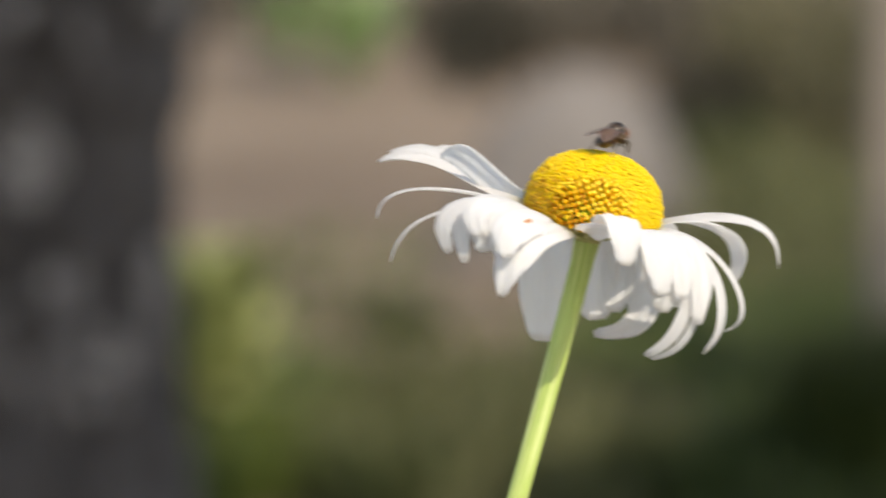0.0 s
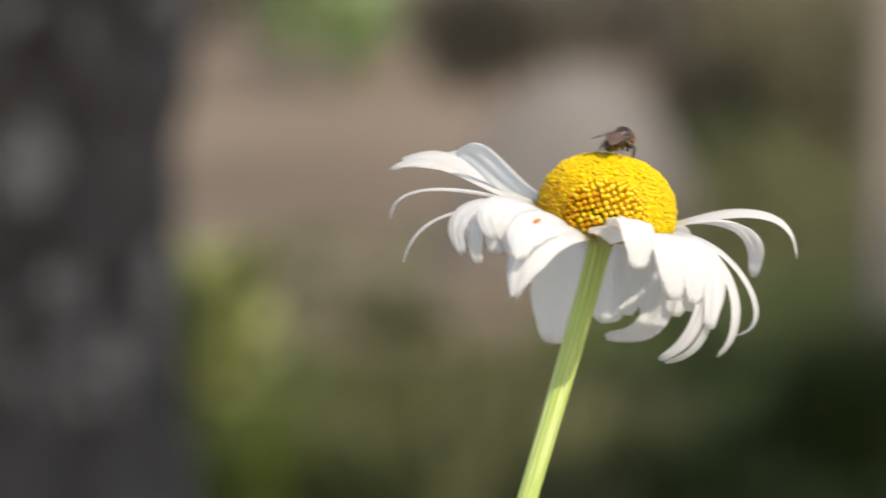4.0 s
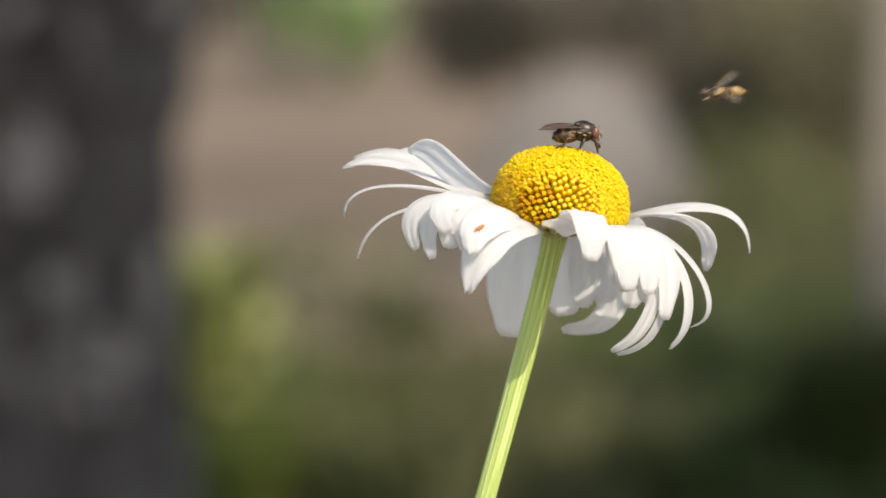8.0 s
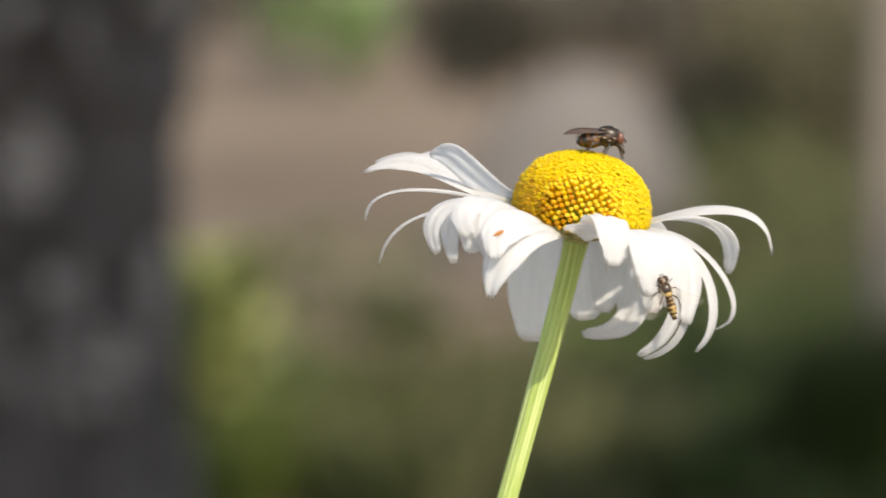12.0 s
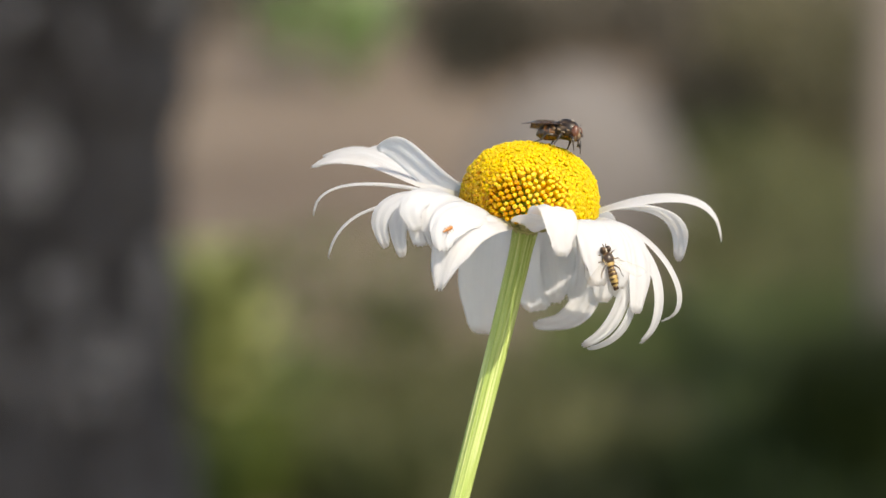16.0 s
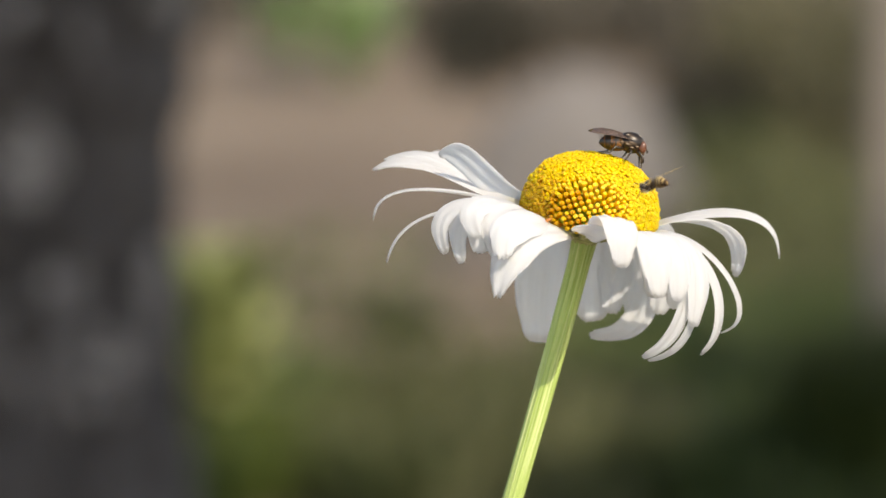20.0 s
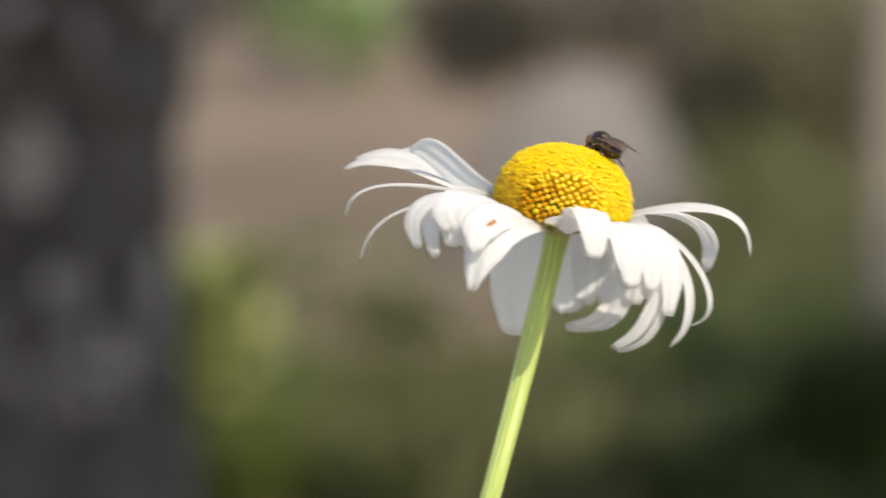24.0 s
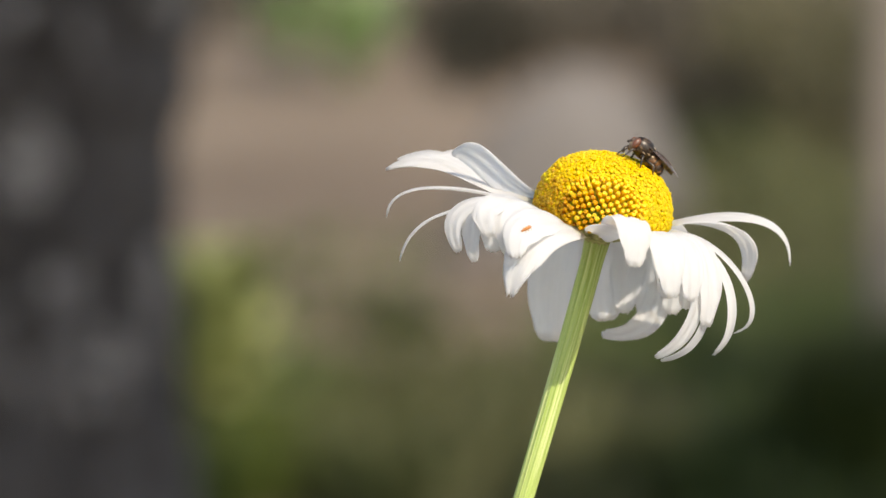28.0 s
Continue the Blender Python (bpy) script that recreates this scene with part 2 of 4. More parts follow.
def bud_mesh(opened, material):
    """One disc floret, 1 unit in radius, standing on z."""
    bm = bmesh.new()
    prof = [(0.6, -2.2), (0.80, 0.0), (1.0, 1.1), (0.98, 1.6), (0.80, 2.2), (0.66, 2.45), (0.30, 2.25)] if not opened else \
           [(0.5, -2.2), (0.6, 0.0), (0.8, 1.2), (1.15, 2.2), (0.7, 2.3), (0.4, 2.9)]
    rr = []
    for r, z in prof:
        rr.append([bm.verts.new((r * math.cos(k * math.tau / 7) * (1 + 0.18 * opened * (k % 2)), r * math.sin(k * math.tau / 7), z)) for k in range(7)])
    for r, q in zip(rr, rr[1:]):
        for k in range(7):
            bm.faces.new((r[k], r[(k + 1) % 7], q[(k + 1) % 7], q[k]))
    bm.faces.new(rr[-1])
    me = mesh_of(bm, "floret")
    me.materials.append(material)
    return me


LATE_FLORET = floret_yellow("floret_pale", "object", [(0.0, (0.70, 0.42, 0.013)), (0.5, (0.75, 0.475, 0.025)), (1.0, (0.80, 0.54, 0.05))])
LATE_FLORETS = floret_yellow("florets_pale", "island", [(0.0, (0.70, 0.42, 0.013)), (0.5, (0.75, 0.475, 0.025)), (1.0, (0.80, 0.54, 0.05))])
BUDS = (bud_mesh(0, FLORET), bud_mesh(1, FLORET), bud_mesh(0, OLD_SHADED_FLORET), bud_mesh(1, OLD_SHADED_FLORET), bud_mesh(0, LATE_FLORET), bud_mesh(0, LATE_FLORET))
rng = random.Random(4)
seats = []
LATE = Vector((-0.01, -0.98, 0.08)).normalized()
RINGS = ((3000, -1.0, 0.03), (1500, 0.03, 0.24), (900, 0.24, 2.0))     # florets as if the whole disc were so dense, and the stretch that is
for count, least, most in RINGS:
    for i in range(count):
        f = (i + 0.5) / count
        polar = math.acos(1 - f * 1.05)              # runs a little under the rim
        az = i * 2.399963 + 0.4
        d = EAST * math.cos(az) + NORTH * math.sin(az)
        hh = math.cos(polar)
        nrm = (d * (math.sin(polar) / RIM) + AXIS * (hh / RISE)).normalized()
        late = max(0.0, 1 - (nrm - LATE).length / 0.62) + rng.uniform(-0.02, 0.02)     # the florets of one flank open last and stand apart
        if not least <= late < most:
            continue
        mid = count == 1500
        apart = late >= 0.24
        tight = not (mid or apart)
        swell = 1 + 0.045 * math.sin(2 * polar) ** 2
        swell *= 1.026 if tight and (nrm.x > 0.15 or f < 0.2) else 1.0
        p = HEAD + d * (RIM * 0.905 * swell * math.sin(polar)) + AXIS * (RISE * 0.885 * swell * hh * (1 if hh > 0 else 0.6))
        p += (EAST * rng.uniform(-1, 1) + NORTH * rng.uniform(-1, 1) + AXIS * rng.uniform(-1, 1)) * (1.5 if tight else 1.0) * PX
        nrm = (nrm + Vector((rng.uniform(-1, 1), rng.uniform(-1, 1), rng.uniform(-1, 1))) * (0.16 if tight else 0.10)).normalized()
        size = PX * (4.8 if apart else 4.25 if mid else 3.3 + 0.3 * f ** 0.5) * rng.uniform(0.9, 1.1)
        q = nrm.to_track_quat("Z", "Y").to_matrix().to_4x4()
        high = 1.35 if apart else 1.2 if mid else 0.52 if nrm.x > 0.15 or f < 0.2 else 0.85
        m = Matrix.Translation(p) @ q @ Matrix.Rotation(rng.uniform(0, 6.28), 4, "Z") @ Matrix.Diagonal((size, size, size * rng.uniform(0.95, 1.25) * high, 1))
        if tight:
            m = m @ Matrix.Translation((0, 0, rng.uniform(-0.3, 0.0)))
        opened = tight and rng.random() < 0.35 + 0.5 * nrm.x
        # older at the rim; the nrm.x term paints the shaded left flank orange
        old_or_shaded = rng.random() < 0.95 * max(0.0, min(1.0, (f - 0.26) * 2.4)) * max(0.0, min(1.0, -0.02 - 2.0 * nrm.x)) + 0.7 * (f > 0.86 and nrm.x < 0.25 and not apart)
        seats.append((nrm.y, i, m, (1 if opened else 0) + (2 if old_or_shaded else 0 if tight else 4)))
seats.sort(key=lambda s: s[0])
rest_v, rest_f, rest_m = [], [], []
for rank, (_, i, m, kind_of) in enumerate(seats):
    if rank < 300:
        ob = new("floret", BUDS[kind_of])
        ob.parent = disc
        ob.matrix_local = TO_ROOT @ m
    else:
        base = len(rest_v)
        mm = TO_ROOT @ m
        rest_v += [mm @ v.co for v in BUDS[kind_of].vertices]
        rest_f += [[base + k for k in pl.vertices] for pl in BUDS[kind_of].polygons]
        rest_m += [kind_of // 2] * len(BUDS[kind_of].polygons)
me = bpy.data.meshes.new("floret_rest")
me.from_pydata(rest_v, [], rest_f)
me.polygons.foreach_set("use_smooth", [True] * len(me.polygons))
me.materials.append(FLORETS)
me.materials.append(OLD_SHADED_FLORETS)
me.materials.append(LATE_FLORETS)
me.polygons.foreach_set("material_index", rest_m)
rest = new("floret_rest", me)
rest.parent = disc
tagged(rest, "tiny packed yellow florets", kind="stuff")

# green cup of overlapping scales under the disc
bm = bmesh.new()
rings = []
for r, h in ((0.93, -1), (0.82, -8), (0.66, -15), (0.48, -26), (0.31, -38), (0.19, -48), (0.16, -56)):
    rings.append([bm.verts.new(HEAD + AXIS * h * PX + (EAST * math.cos(k * math.tau / 32) + NORTH * math.sin(k * math.tau / 32)) * r * RIM) for k in range(32)])
for r, q in zip(rings, rings[1:]):
    for k in range(32):
        bm.faces.new((r[k], q[k], q[(k + 1) % 32], r[(k + 1) % 32]))
part("cup", moved(bm), SEPAL, daisy, "green cup of pointed scales")
for k in range(18):
    a = k * math.tau / 18 + 0.1
    d = EAST * math.cos(a) + NORTH * math.sin(a)
    s = AXIS.cross(d)
    bm = bmesh.new()
    line = []
    for i, (r, h, w) in enumerate(((0.34, -37, 7), (0.52, -26, 10), (0.68, -17, 10), (0.80, -11, 6), (0.88, -7, 1))):
        c = HEAD + d * r * RIM + AXIS * h * PX
        line.append([bm.verts.new(c - s * w * PX), bm.verts.new(c + (d - AXIS) * 2.5 * PX), bm.verts.new(c + s * w * PX), bm.verts.new(c - (d - AXIS) * 1.5 * PX)])
    for x, y in zip(line, line[1:]):
        for j in range(4):
            bm.faces.new((x[j], x[(j + 1) % 4], y[(j + 1) % 4], y[j]))
    bm.faces.new(line[0][::-1])
    bm.faces.new(line[-1])
    bmesh.ops.recalc_face_normals(bm, faces=bm.faces)
    part("scale", moved(bm), SEPAL, daisy)

# ribbed stem, down to the soil
bm = bmesh.new()
base = SHEET.inverted() @ ROOT_AT
top, exit_at = HEAD - AXIS * 50 * PX, drawn(859, 882, 20)
lower = [bezier(exit_at, exit_at + (exit_at - drawn(882, 800, 16)) * 18, base + Vector((0.0, -0.02, 0.15)), base - Vector((0, -0.004, 0.03)), s / 40) for s in range(1, 41)]
upper = [bezier(top, drawn(958, 520, 0), drawn(903, 720, 12), exit_at, s / 30) for s in range(31)]
path = upper + lower
rings = []
for i, p in enumerate(path):
    t = (path[min(i + 1, len(path) - 1)] - path[max(i - 1, 0)]).normalized()
    a = (Vector((1, 0, 0)) - t * t.x).normalized()
    b = t.cross(a)
    r = PX * (19.5 - 2.5 * min(1, i / 30)) * (1 + 0.12 * max(0, 1 - i / 3))
    rings.append([bm.verts.new(p + (a * math.cos(k * math.tau / 60) + b * math.sin(k * math.tau / 60)) * r * (1 + 0.055 * math.cos(k * math.tau / 60 * 12))) for k in range(60)])
for r, q in zip(rings, rings[1:]):
    for k in range(60):
        bm.faces.new((r[k], q[k], q[(k + 1) % 60], r[(k + 1) % 60]))
uv = bm.loops.layers.uv.new("grain")
for n_face, f in enumerate(bm.faces):
    i, k = divmod(n_face, 60)
    for lp, (du, dv) in zip(f.loops, ((0, 0), (0, 1), (1, 1), (1, 0))):
        lp[uv].uv = ((k + du) / 60, (i + dv) / 70)
part("stem", moved(bm), STEM, daisy, "slender ribbed green stem")
# ---- insects ----
HULL = mottled("fly_thorax", [(0.45, (0.014, 0.009, 0.006)), (0.58, (0.040, 0.024, 0.014)), (0.78, (0.19, 0.135, 0.085))], 2600, 0.35, 0.3, 0.00003, stretch=(0.35, 1.3, 1), spec=0.4)
AMBER = mottled("fly_abdomen_amber", [(0.40, (0.02, 0.010, 0.005)), (0.52, (0.17, 0.066, 0.013)), (0.70, (0.42, 0.21, 0.055))], 1100, 0.3, 0.2, 0.00002, spec=0.7)
BLACK = mottled("insect_black", [(0.4, (0.013, 0.009, 0.006)), (0.7, (0.05, 0.033, 0.021))], 2500, 0.3, 0.2, 0.00002, spec=0.6)
EYE_RED = mottled("fly_eye", [(0.4, (0.085, 0.028, 0.013)), (0.7, (0.17, 0.058, 0.026))], 5000, 0.4, 0.3, 0.00001, spec=0.7)
# pale thorax stripes, with their silvery glints put into the colour
STRIPE_GLINT = mottled("fly_stripe_glint", [(0.4, (0.20, 0.16, 0.12)), (0.7, (0.46, 0.40, 0.33))], 2500, 0.4, 0.2, 0.00002)
FACE = mottled("fly_face", [(0.4, (0.09, 0.055, 0.03)), (0.7, (0.30, 0.23, 0.16))], 2500, 0.4, 0.2, 0.00002)
STRAW = mottled("hoverfly_yellow", [(0.35, (0.38, 0.25, 0.08)), (0.7, (0.58, 0.44, 0.19))], 2500, 0.35, 0.2, 0.00002)
BRONZE = mottled("hoverfly_bronze", [(0.4, (0.025, 0.014, 0.007)), (0.7, (0.13, 0.075, 0.035))], 2500, 0.3, 0.2, 0.00002, spec=0.6)
BROWN = mottled("hoverfly_band", [(0.4, (0.035, 0.018, 0.008)), (0.7, (0.15, 0.075, 0.022))], 2500, 0.3, 0.2, 0.00002)
WHITE_HAIR = mottled("hoverfly_face", [(0.4, (0.6, 0.55, 0.45)), (0.7, (0.8, 0.78, 0.7))], 2500, 0.5, 0.2, 0.00002)


def wing_film(name, tint, clear):
    m, n, l, b = shader(name, 0.25, 0.0, 0.6)
    c = ramp(n, l, grain(n, l, 700, 3, (1, 3, 1)), [(0.4, tint), (0.65, tuple(1.6 * t for t in tint))])
    l.new(c, b.inputs["Base Color"])
    gap = n.new("ShaderNodeBsdfTransparent")
    mix = n.new("ShaderNodeMixShader")
    mix.inputs["Fac"].default_value = clear
    l.new(b.outputs["BSDF"], mix.inputs[1])
    l.new(gap.outputs["BSDF"], mix.inputs[2])
    l.new(mix.outputs["Shader"], n["Material Output"].inputs["Surface"])
    return m


SMOKE = wing_film("fly_wing", (0.10, 0.064, 0.050), 0.25)
CLEAR = wing_film("hoverfly_wing", (0.30, 0.28, 0.27), 0.94)


def wing(root, tip, width, film, vein, parent, droop=0.0, label="", veins=1.0, roof=0.0):
    """A wing from root to tip, with a leading vein and three finer ones, in drawing units."""
    a, b = Vector(root) * PX, Vector(tip) * PX
    along = b - a
    back = Vector((-along.y, along.x, 0)).normalized() * (-1 if root[1] > 0 else 1)
    if back.x > 0:
        back = -back
    back = (back + Vector((0, 0, roof))).normalized()
    up = Vector((0, 0, 1))
    bm = bmesh.new()
    rows = []
    for i in range(13):
        s = i / 12
        w = width * PX * (0.18 + 0.82 * math.sin(math.pi * min(1, s * 0.62 + 0.10)) ** 0.8) * (1 - max(0, (s - 0.72) / 0.28) ** 2.6)
        p = a + along * s + up * (droop * math.sin(math.pi * s)) * PX
        rows.append([p + back * (w * (k / 4 - 0.2)) + up * (0.5 * PX * (k % 2)) for k in range(5)])
    tops = [[bm.verts.new(p) for p in r] for r in rows]
    lows = [[bm.verts.new(p - up * 0.35 * PX) for p in r] for r in rows]
    for i in range(12):
        for k in range(4):
            bm.faces.new((tops[i][k], tops[i][k + 1], tops[i + 1][k + 1], tops[i + 1][k]))
            bm.faces.new((lows[i][k], lows[i + 1][k], lows[i + 1][k + 1], lows[i][k + 1]))
        bm.faces.new((tops[i][0], tops[i + 1][0], lows[i + 1][0], lows[i][0]))
        bm.faces.new((tops[i][4], lows[i][4], lows[i + 1][4], tops[i + 1][4]))
    bmesh.ops.recalc_face_normals(bm, faces=bm.faces)
    w_ob = part("wing", bm, film, parent, label)
    for k, thick in ((0, 0.8 * veins), (1, 0.45 * veins), (2, 0.4 * veins), (3, 0.35 * veins)):
        bm = tube(bmesh.new(), [r[k] + up * 0.3 * PX for r in rows[:12 - k]], [thick * PX] * (12 - k), 5)
        part("vein", bm, vein, w_ob)
    return w_ob


def leg(points, thick, material, parent):
    radii = [thick * PX * f for f in (0.9, 1.3, 1.0, 0.8, 0.5, 0.45, 0.35)]
    pts = [Vector(p) * PX for p in points]
    a, b, c, d = pts
    line = [a, a.lerp(b, 0.5), b, b.lerp(c, 0.5), c, c.lerp(d, 0.5), d]
    return part("leg", tube(bmesh.new(), line, radii, 7), material, parent)


def bristles(parent, material, spots, size):
    for k, (p, d) in enumerate(spots):
        p, d = Vector(p) * PX, Vector(d).normalized() * size * PX
        part("bristle", tube(bmesh.new(), [p, p + d * 0.6, p + d + Vector((-0.2 * size * PX, 0, 0))], [0.3 * PX, 0.2 * PX, 0.08 * PX], 4), material, parent)


def make_fly():
    fly = new("fly")
    tagged(fly, "dark bristly fly with amber abdomen on the daisy disc", "fly")
    th = part("thorax", ball(bmesh.new(), Vector((9, 0, 4.5)) * PX, (22 * PX, 15 * PX, 17 * PX), u=24, v=16), HULL, fly, "striped black and silver thorax")
    part("scutellum", ball(bmesh.new(), Vector((-10, 0, 9)) * PX, (7 * PX, 8 * PX, 5 * PX)), HULL, fly)
    for y in (-1, 1):
        for k in range(3):
            bm = tube(bmesh.new(), [Vector((22 - 9 * k - 4 * j, y * (5.0 + 1.9 * k), 18.4 - 0.7 * k * k - 0.6 * abs(j - 1))) * PX for j in range(3)], [0.5 * PX, 1.4 * PX, 0.5 * PX], 6)
            part("stripe", bm, STRIPE_GLINT, th)
    prof = [(0, 8.5), (-4, 11.0), (-9, 12.8), (-14, 13.4), (-19, 13.5), (-24, 12.9), (-29, 11.4), (-34, 9.0), (-37, 6.4), (-39.5, 3.6), (-41, 1.0)]

    def girth(x):
        return between([(-a, r) for a, r in prof], -x)[0]

    def ring_of(x0, x1, grow, steps):
        xs = [x0 + (x1 - x0) * k / steps for k in range(steps + 1)]
        return tube(bmesh.new(), [Vector((x, 0, -1 - 0.0052 * (x + 4) ** 2)) * PX for x in xs], [girth(x) * grow * PX for x in xs], 20, 0.92)

    ab = part("abdomen", ring_of(0, -41, 1.0, 16), AMBER, fly, "amber abdomen with dark bands")
    for x0, x1 in ((-2, -5.5), (-14.5, -17.5), (-24, -32), (-34, -40.9)):
        part("band", ring_of(x0, x1, 1.02, 5), BLACK, ab)
    head = part("head", ball(bmesh.new(), Vector((27, 0, -1.5)) * PX, (7.6 * PX, 11.6 * PX, 12 * PX), u=20, v=14), FACE, fly, "pale bristly face")
    for y in (-1, 1):
        part("eye", ball(bmesh.new(), Vector((27.4, y * 7.8, 1.6)) * PX, (6.3 * PX, 5.6 * PX, 9.8 * PX), u=20, v=14), EYE_RED, head, "dull red eye")
        part("antenna", tube(bmesh.new(), [Vector(p) * PX for p in ((34.5, y * 2, 1), (37.5, y * 2.5, -2), (37.5, y * 3, -6))], [1.1 * PX, 1.1 * PX, 0.4 * PX], 6), BLACK, head)
    part("proboscis", tube(bmesh.new(), [Vector(p) * PX for p in ((31, 0, -9), (34, 0, -16), (34, 0, -22))], [3 * PX, 2.4 * PX, 3.2 * PX], 8), BLACK, head)
    for y in (-1, 1):
        leg(((20, y * 8, -6), (29, y * 15, -11), (31, y * 15, -21), (33, y * 14, -30)), 2.3, BLACK, fly)
        leg(((8, y * 9, -8), (10, y * 22, -8), (6, y * 25, -19), (3, y * 27, -25)), 2.3, BLACK, fly)
        leg(((-2, y * 8, -8), (-16, y * 18, -8), (-22, y * 20, -18), (-36, y * 21, -24)), 2.3, BLACK, fly)
        wing((8, y * 13, 10), (-61, y * 17, 5), 24, SMOKE, BLACK, fly, 2.0, "smoky brown wing", 0.5, 0.42)
        part("calypter", ball(bmesh.new(), Vector((-7, y * 13, 2)) * PX, (3.6 * PX, 1.6 * PX, 2.6 * PX), u=12, v=8), FACE, fly, "pale flap under the wing")
        for k in range(3):
            part("side_spot", ball(bmesh.new(), Vector((18 - 8 * k, y * (14.2 - 0.3 * (k - 1) ** 2), 1.0 - 3.5 * (k % 2))) * PX, (3.4 * PX, 1.4 * PX, 1.5 * PX), u=10, v=6), FACE, th)
    bristles(th, BLACK, [((20 - 8 * k, y * 6, 18 - abs(k - 1)), (-0.4, y * 0.4, 1)) for k in range(5) for y in (-1, 1)], 4.5)
    bristles(ab, BLACK, [((-34 - 3 * (k % 2), y * (2 + 3 * (k // 2)), 4 - 4 * (k // 2)), (-1, y * 0.4, 0.5)) for k in range(6) for y in (-1, 1)], 7)
    bristles(head, BLACK, [((33, y * 3, 11), (0.5, y * 0.3, 1)) for y in (-1, 1)], 6)
    for o in fly.children_recursive:
        o.data.transform(Matrix.Scale(1.12, 4))
    return fly


def make_hoverfly():
    hov = new("hoverfly")
    tagged(hov, "slim hoverfly with yellow and brown banded abdomen and clear wings", "hoverfly")
    part("thorax", ball(bmesh.new(), Vector((11, 0, 0)) * PX, (13 * PX, 10.5 * PX, 10 * PX), u=20, v=14), BRONZE, hov, "dark bronze thorax")
    part("scutellum", ball(bmesh.new(), Vector((0, 0, 5)) * PX, (4.5 * PX, 7 * PX, 4 * PX), u=12, v=8), STRAW, hov, "pale yellow scutellum")
    for y in (-1, 1):
        part("side_stripe", tube(bmesh.new(), [Vector(p) * PX for p in ((20, y * 6.5, 3), (10, y * 9, 3), (1, y * 7, 3))], [1 * PX, 1.8 * PX, 1 * PX], 6), STRAW, hov)
    prof = [(2, 6.0), (-3, 7.6), (-8, 8.2), (-12, 8.9), (-17, 10.0), (-22, 10.6), (-27, 10.2), (-32, 8.4), (-37, 5.6), (-41, 3.2), (-44, 1.5)]
    ab = part("abdomen", tube(bmesh.new(), [Vector((x, 0, -0.004 * (x - 2) ** 2)) * PX for x, _ in prof], [r * PX for _, r in prof], 18, 0.7), STRAW, hov, "yellow abdomen with brown bands")
    for x, w, r in ((-3.6, 3.3, 8.3), (-10.9, 3.3, 9.3), (-18.1, 3.4, 10.4), (-25.2, 3.2, 10.4), (-32.2, 3.2, 8.8), (-39.4, 4.3, 5.9)):
        z = -0.004 * (x - 2) ** 2
        bm = tube(bmesh.new(), [Vector((x - w * 1.0 + 2 * w * k / 3, 0, z)) * PX for k in range(4)], [r * PX * f for f in (0.93, 1.0, 1.0, 0.93)], 18, 0.74)
        part("band", bm, BROWN, ab)
    head = part("head", ball(bmesh.new(), Vector((27.2, 0, -1.5)) * PX, (6.0 * PX, 9.6 * PX, 8.2 * PX), u=18, v=12), WHITE_HAIR, hov, "pale face")
    for y in (-1, 1):
        part("eye", ball(bmesh.new(), Vector((28, y * 4.6, 1.5)) * PX, (6.4 * PX, 5.6 * PX, 7.8 * PX), u=18, v=12), BRONZE, head, "dark brown eye")
        part("antenna", tube(bmesh.new(), [Vector(p) * PX for p in ((33, y * 1.5, 3), (37, y * 2.5, 4), (39, y * 3, 3))], [0.8 * PX, 1.0 * PX, 0.4 * PX], 6), BROWN, head)
        wing((9, y * 7, 6), (-30, y * 58, 9), 20, CLEAR, STRAW, hov, 1.0, "clear veined wing", 0.22)
        leg(((19, y * 6, -5), (24, y * 15, -4), (26, y * 19, -10), (28, y * 24, -14)), 0.9, BROWN, hov)
        leg(((10, y * 7, -6), (10, y * 20, -4), (6, y * 24, -10), (3, y * 30, -14)), 0.9, BROWN, hov)
        leg(((3, y * 6, -6), (-8, y * 16, -4), (-16, y * 19, -10), (-23, y * 22, -14)), 1.1, BROWN, hov)
    return hov


fly = make_fly()
hoverfly = make_hoverfly()

# a tiny orange mite on a petal of the daisy
mite = new("mite")
tagged(mite, "tiny orange mite crawling on a white petal", "mite")
MITE = mottled("mite_orange", [(0.4, (0.45, 0.16, 0.04)), (0.7, (0.62, 0.28, 0.08))], 4000, 0.5)
part("body", ball(bmesh.new(), (0, 0, 0), (9 * PX, 2.9 * PX, 2.9 * PX)), MITE, mite)
part("head", ball(bmesh.new(), (9.5 * PX, 0, 0), (2.4 * PX, 2 * PX, 2 * PX), u=10, v=8), MITE, mite)
for y in (-1, 1):
    for k in range(3):
        part("leg", tube(bmesh.new(), [Vector(p) * PX for p in ((4 - 4 * k, y * 2, 0), (5 - 5 * k, y * 5, 1), (6 - 6 * k, y * 7, -3))], [0.6 * PX, 0.5 * PX, 0.3 * PX], 5), MITE, mite)
# ---- the place behind ----
RIGHT, AHEAD, UP = Vector((1, 0, 0)), Vector((0, math.cos(radians(TILT)), -math.sin(radians(TILT)))), Vector((0, math.sin(radians(TILT)), math.cos(radians(TILT))))
SPAN = 2 * math.tan(radians(4.0)) / 1568


def beyond(x, y, depth):
    """The place behind the drawing's point (x, y), that far from the lens."""
    return EYE + (AHEAD + RIGHT * ((x - 784) * SPAN) + UP * ((441 - y) * SPAN)) * depth


def on_soil(x, y):
    d = AHEAD + RIGHT * ((x - 784) * SPAN) + UP * ((441 - y) * SPAN)
    return EYE + d * (-EYE.z / d.z)


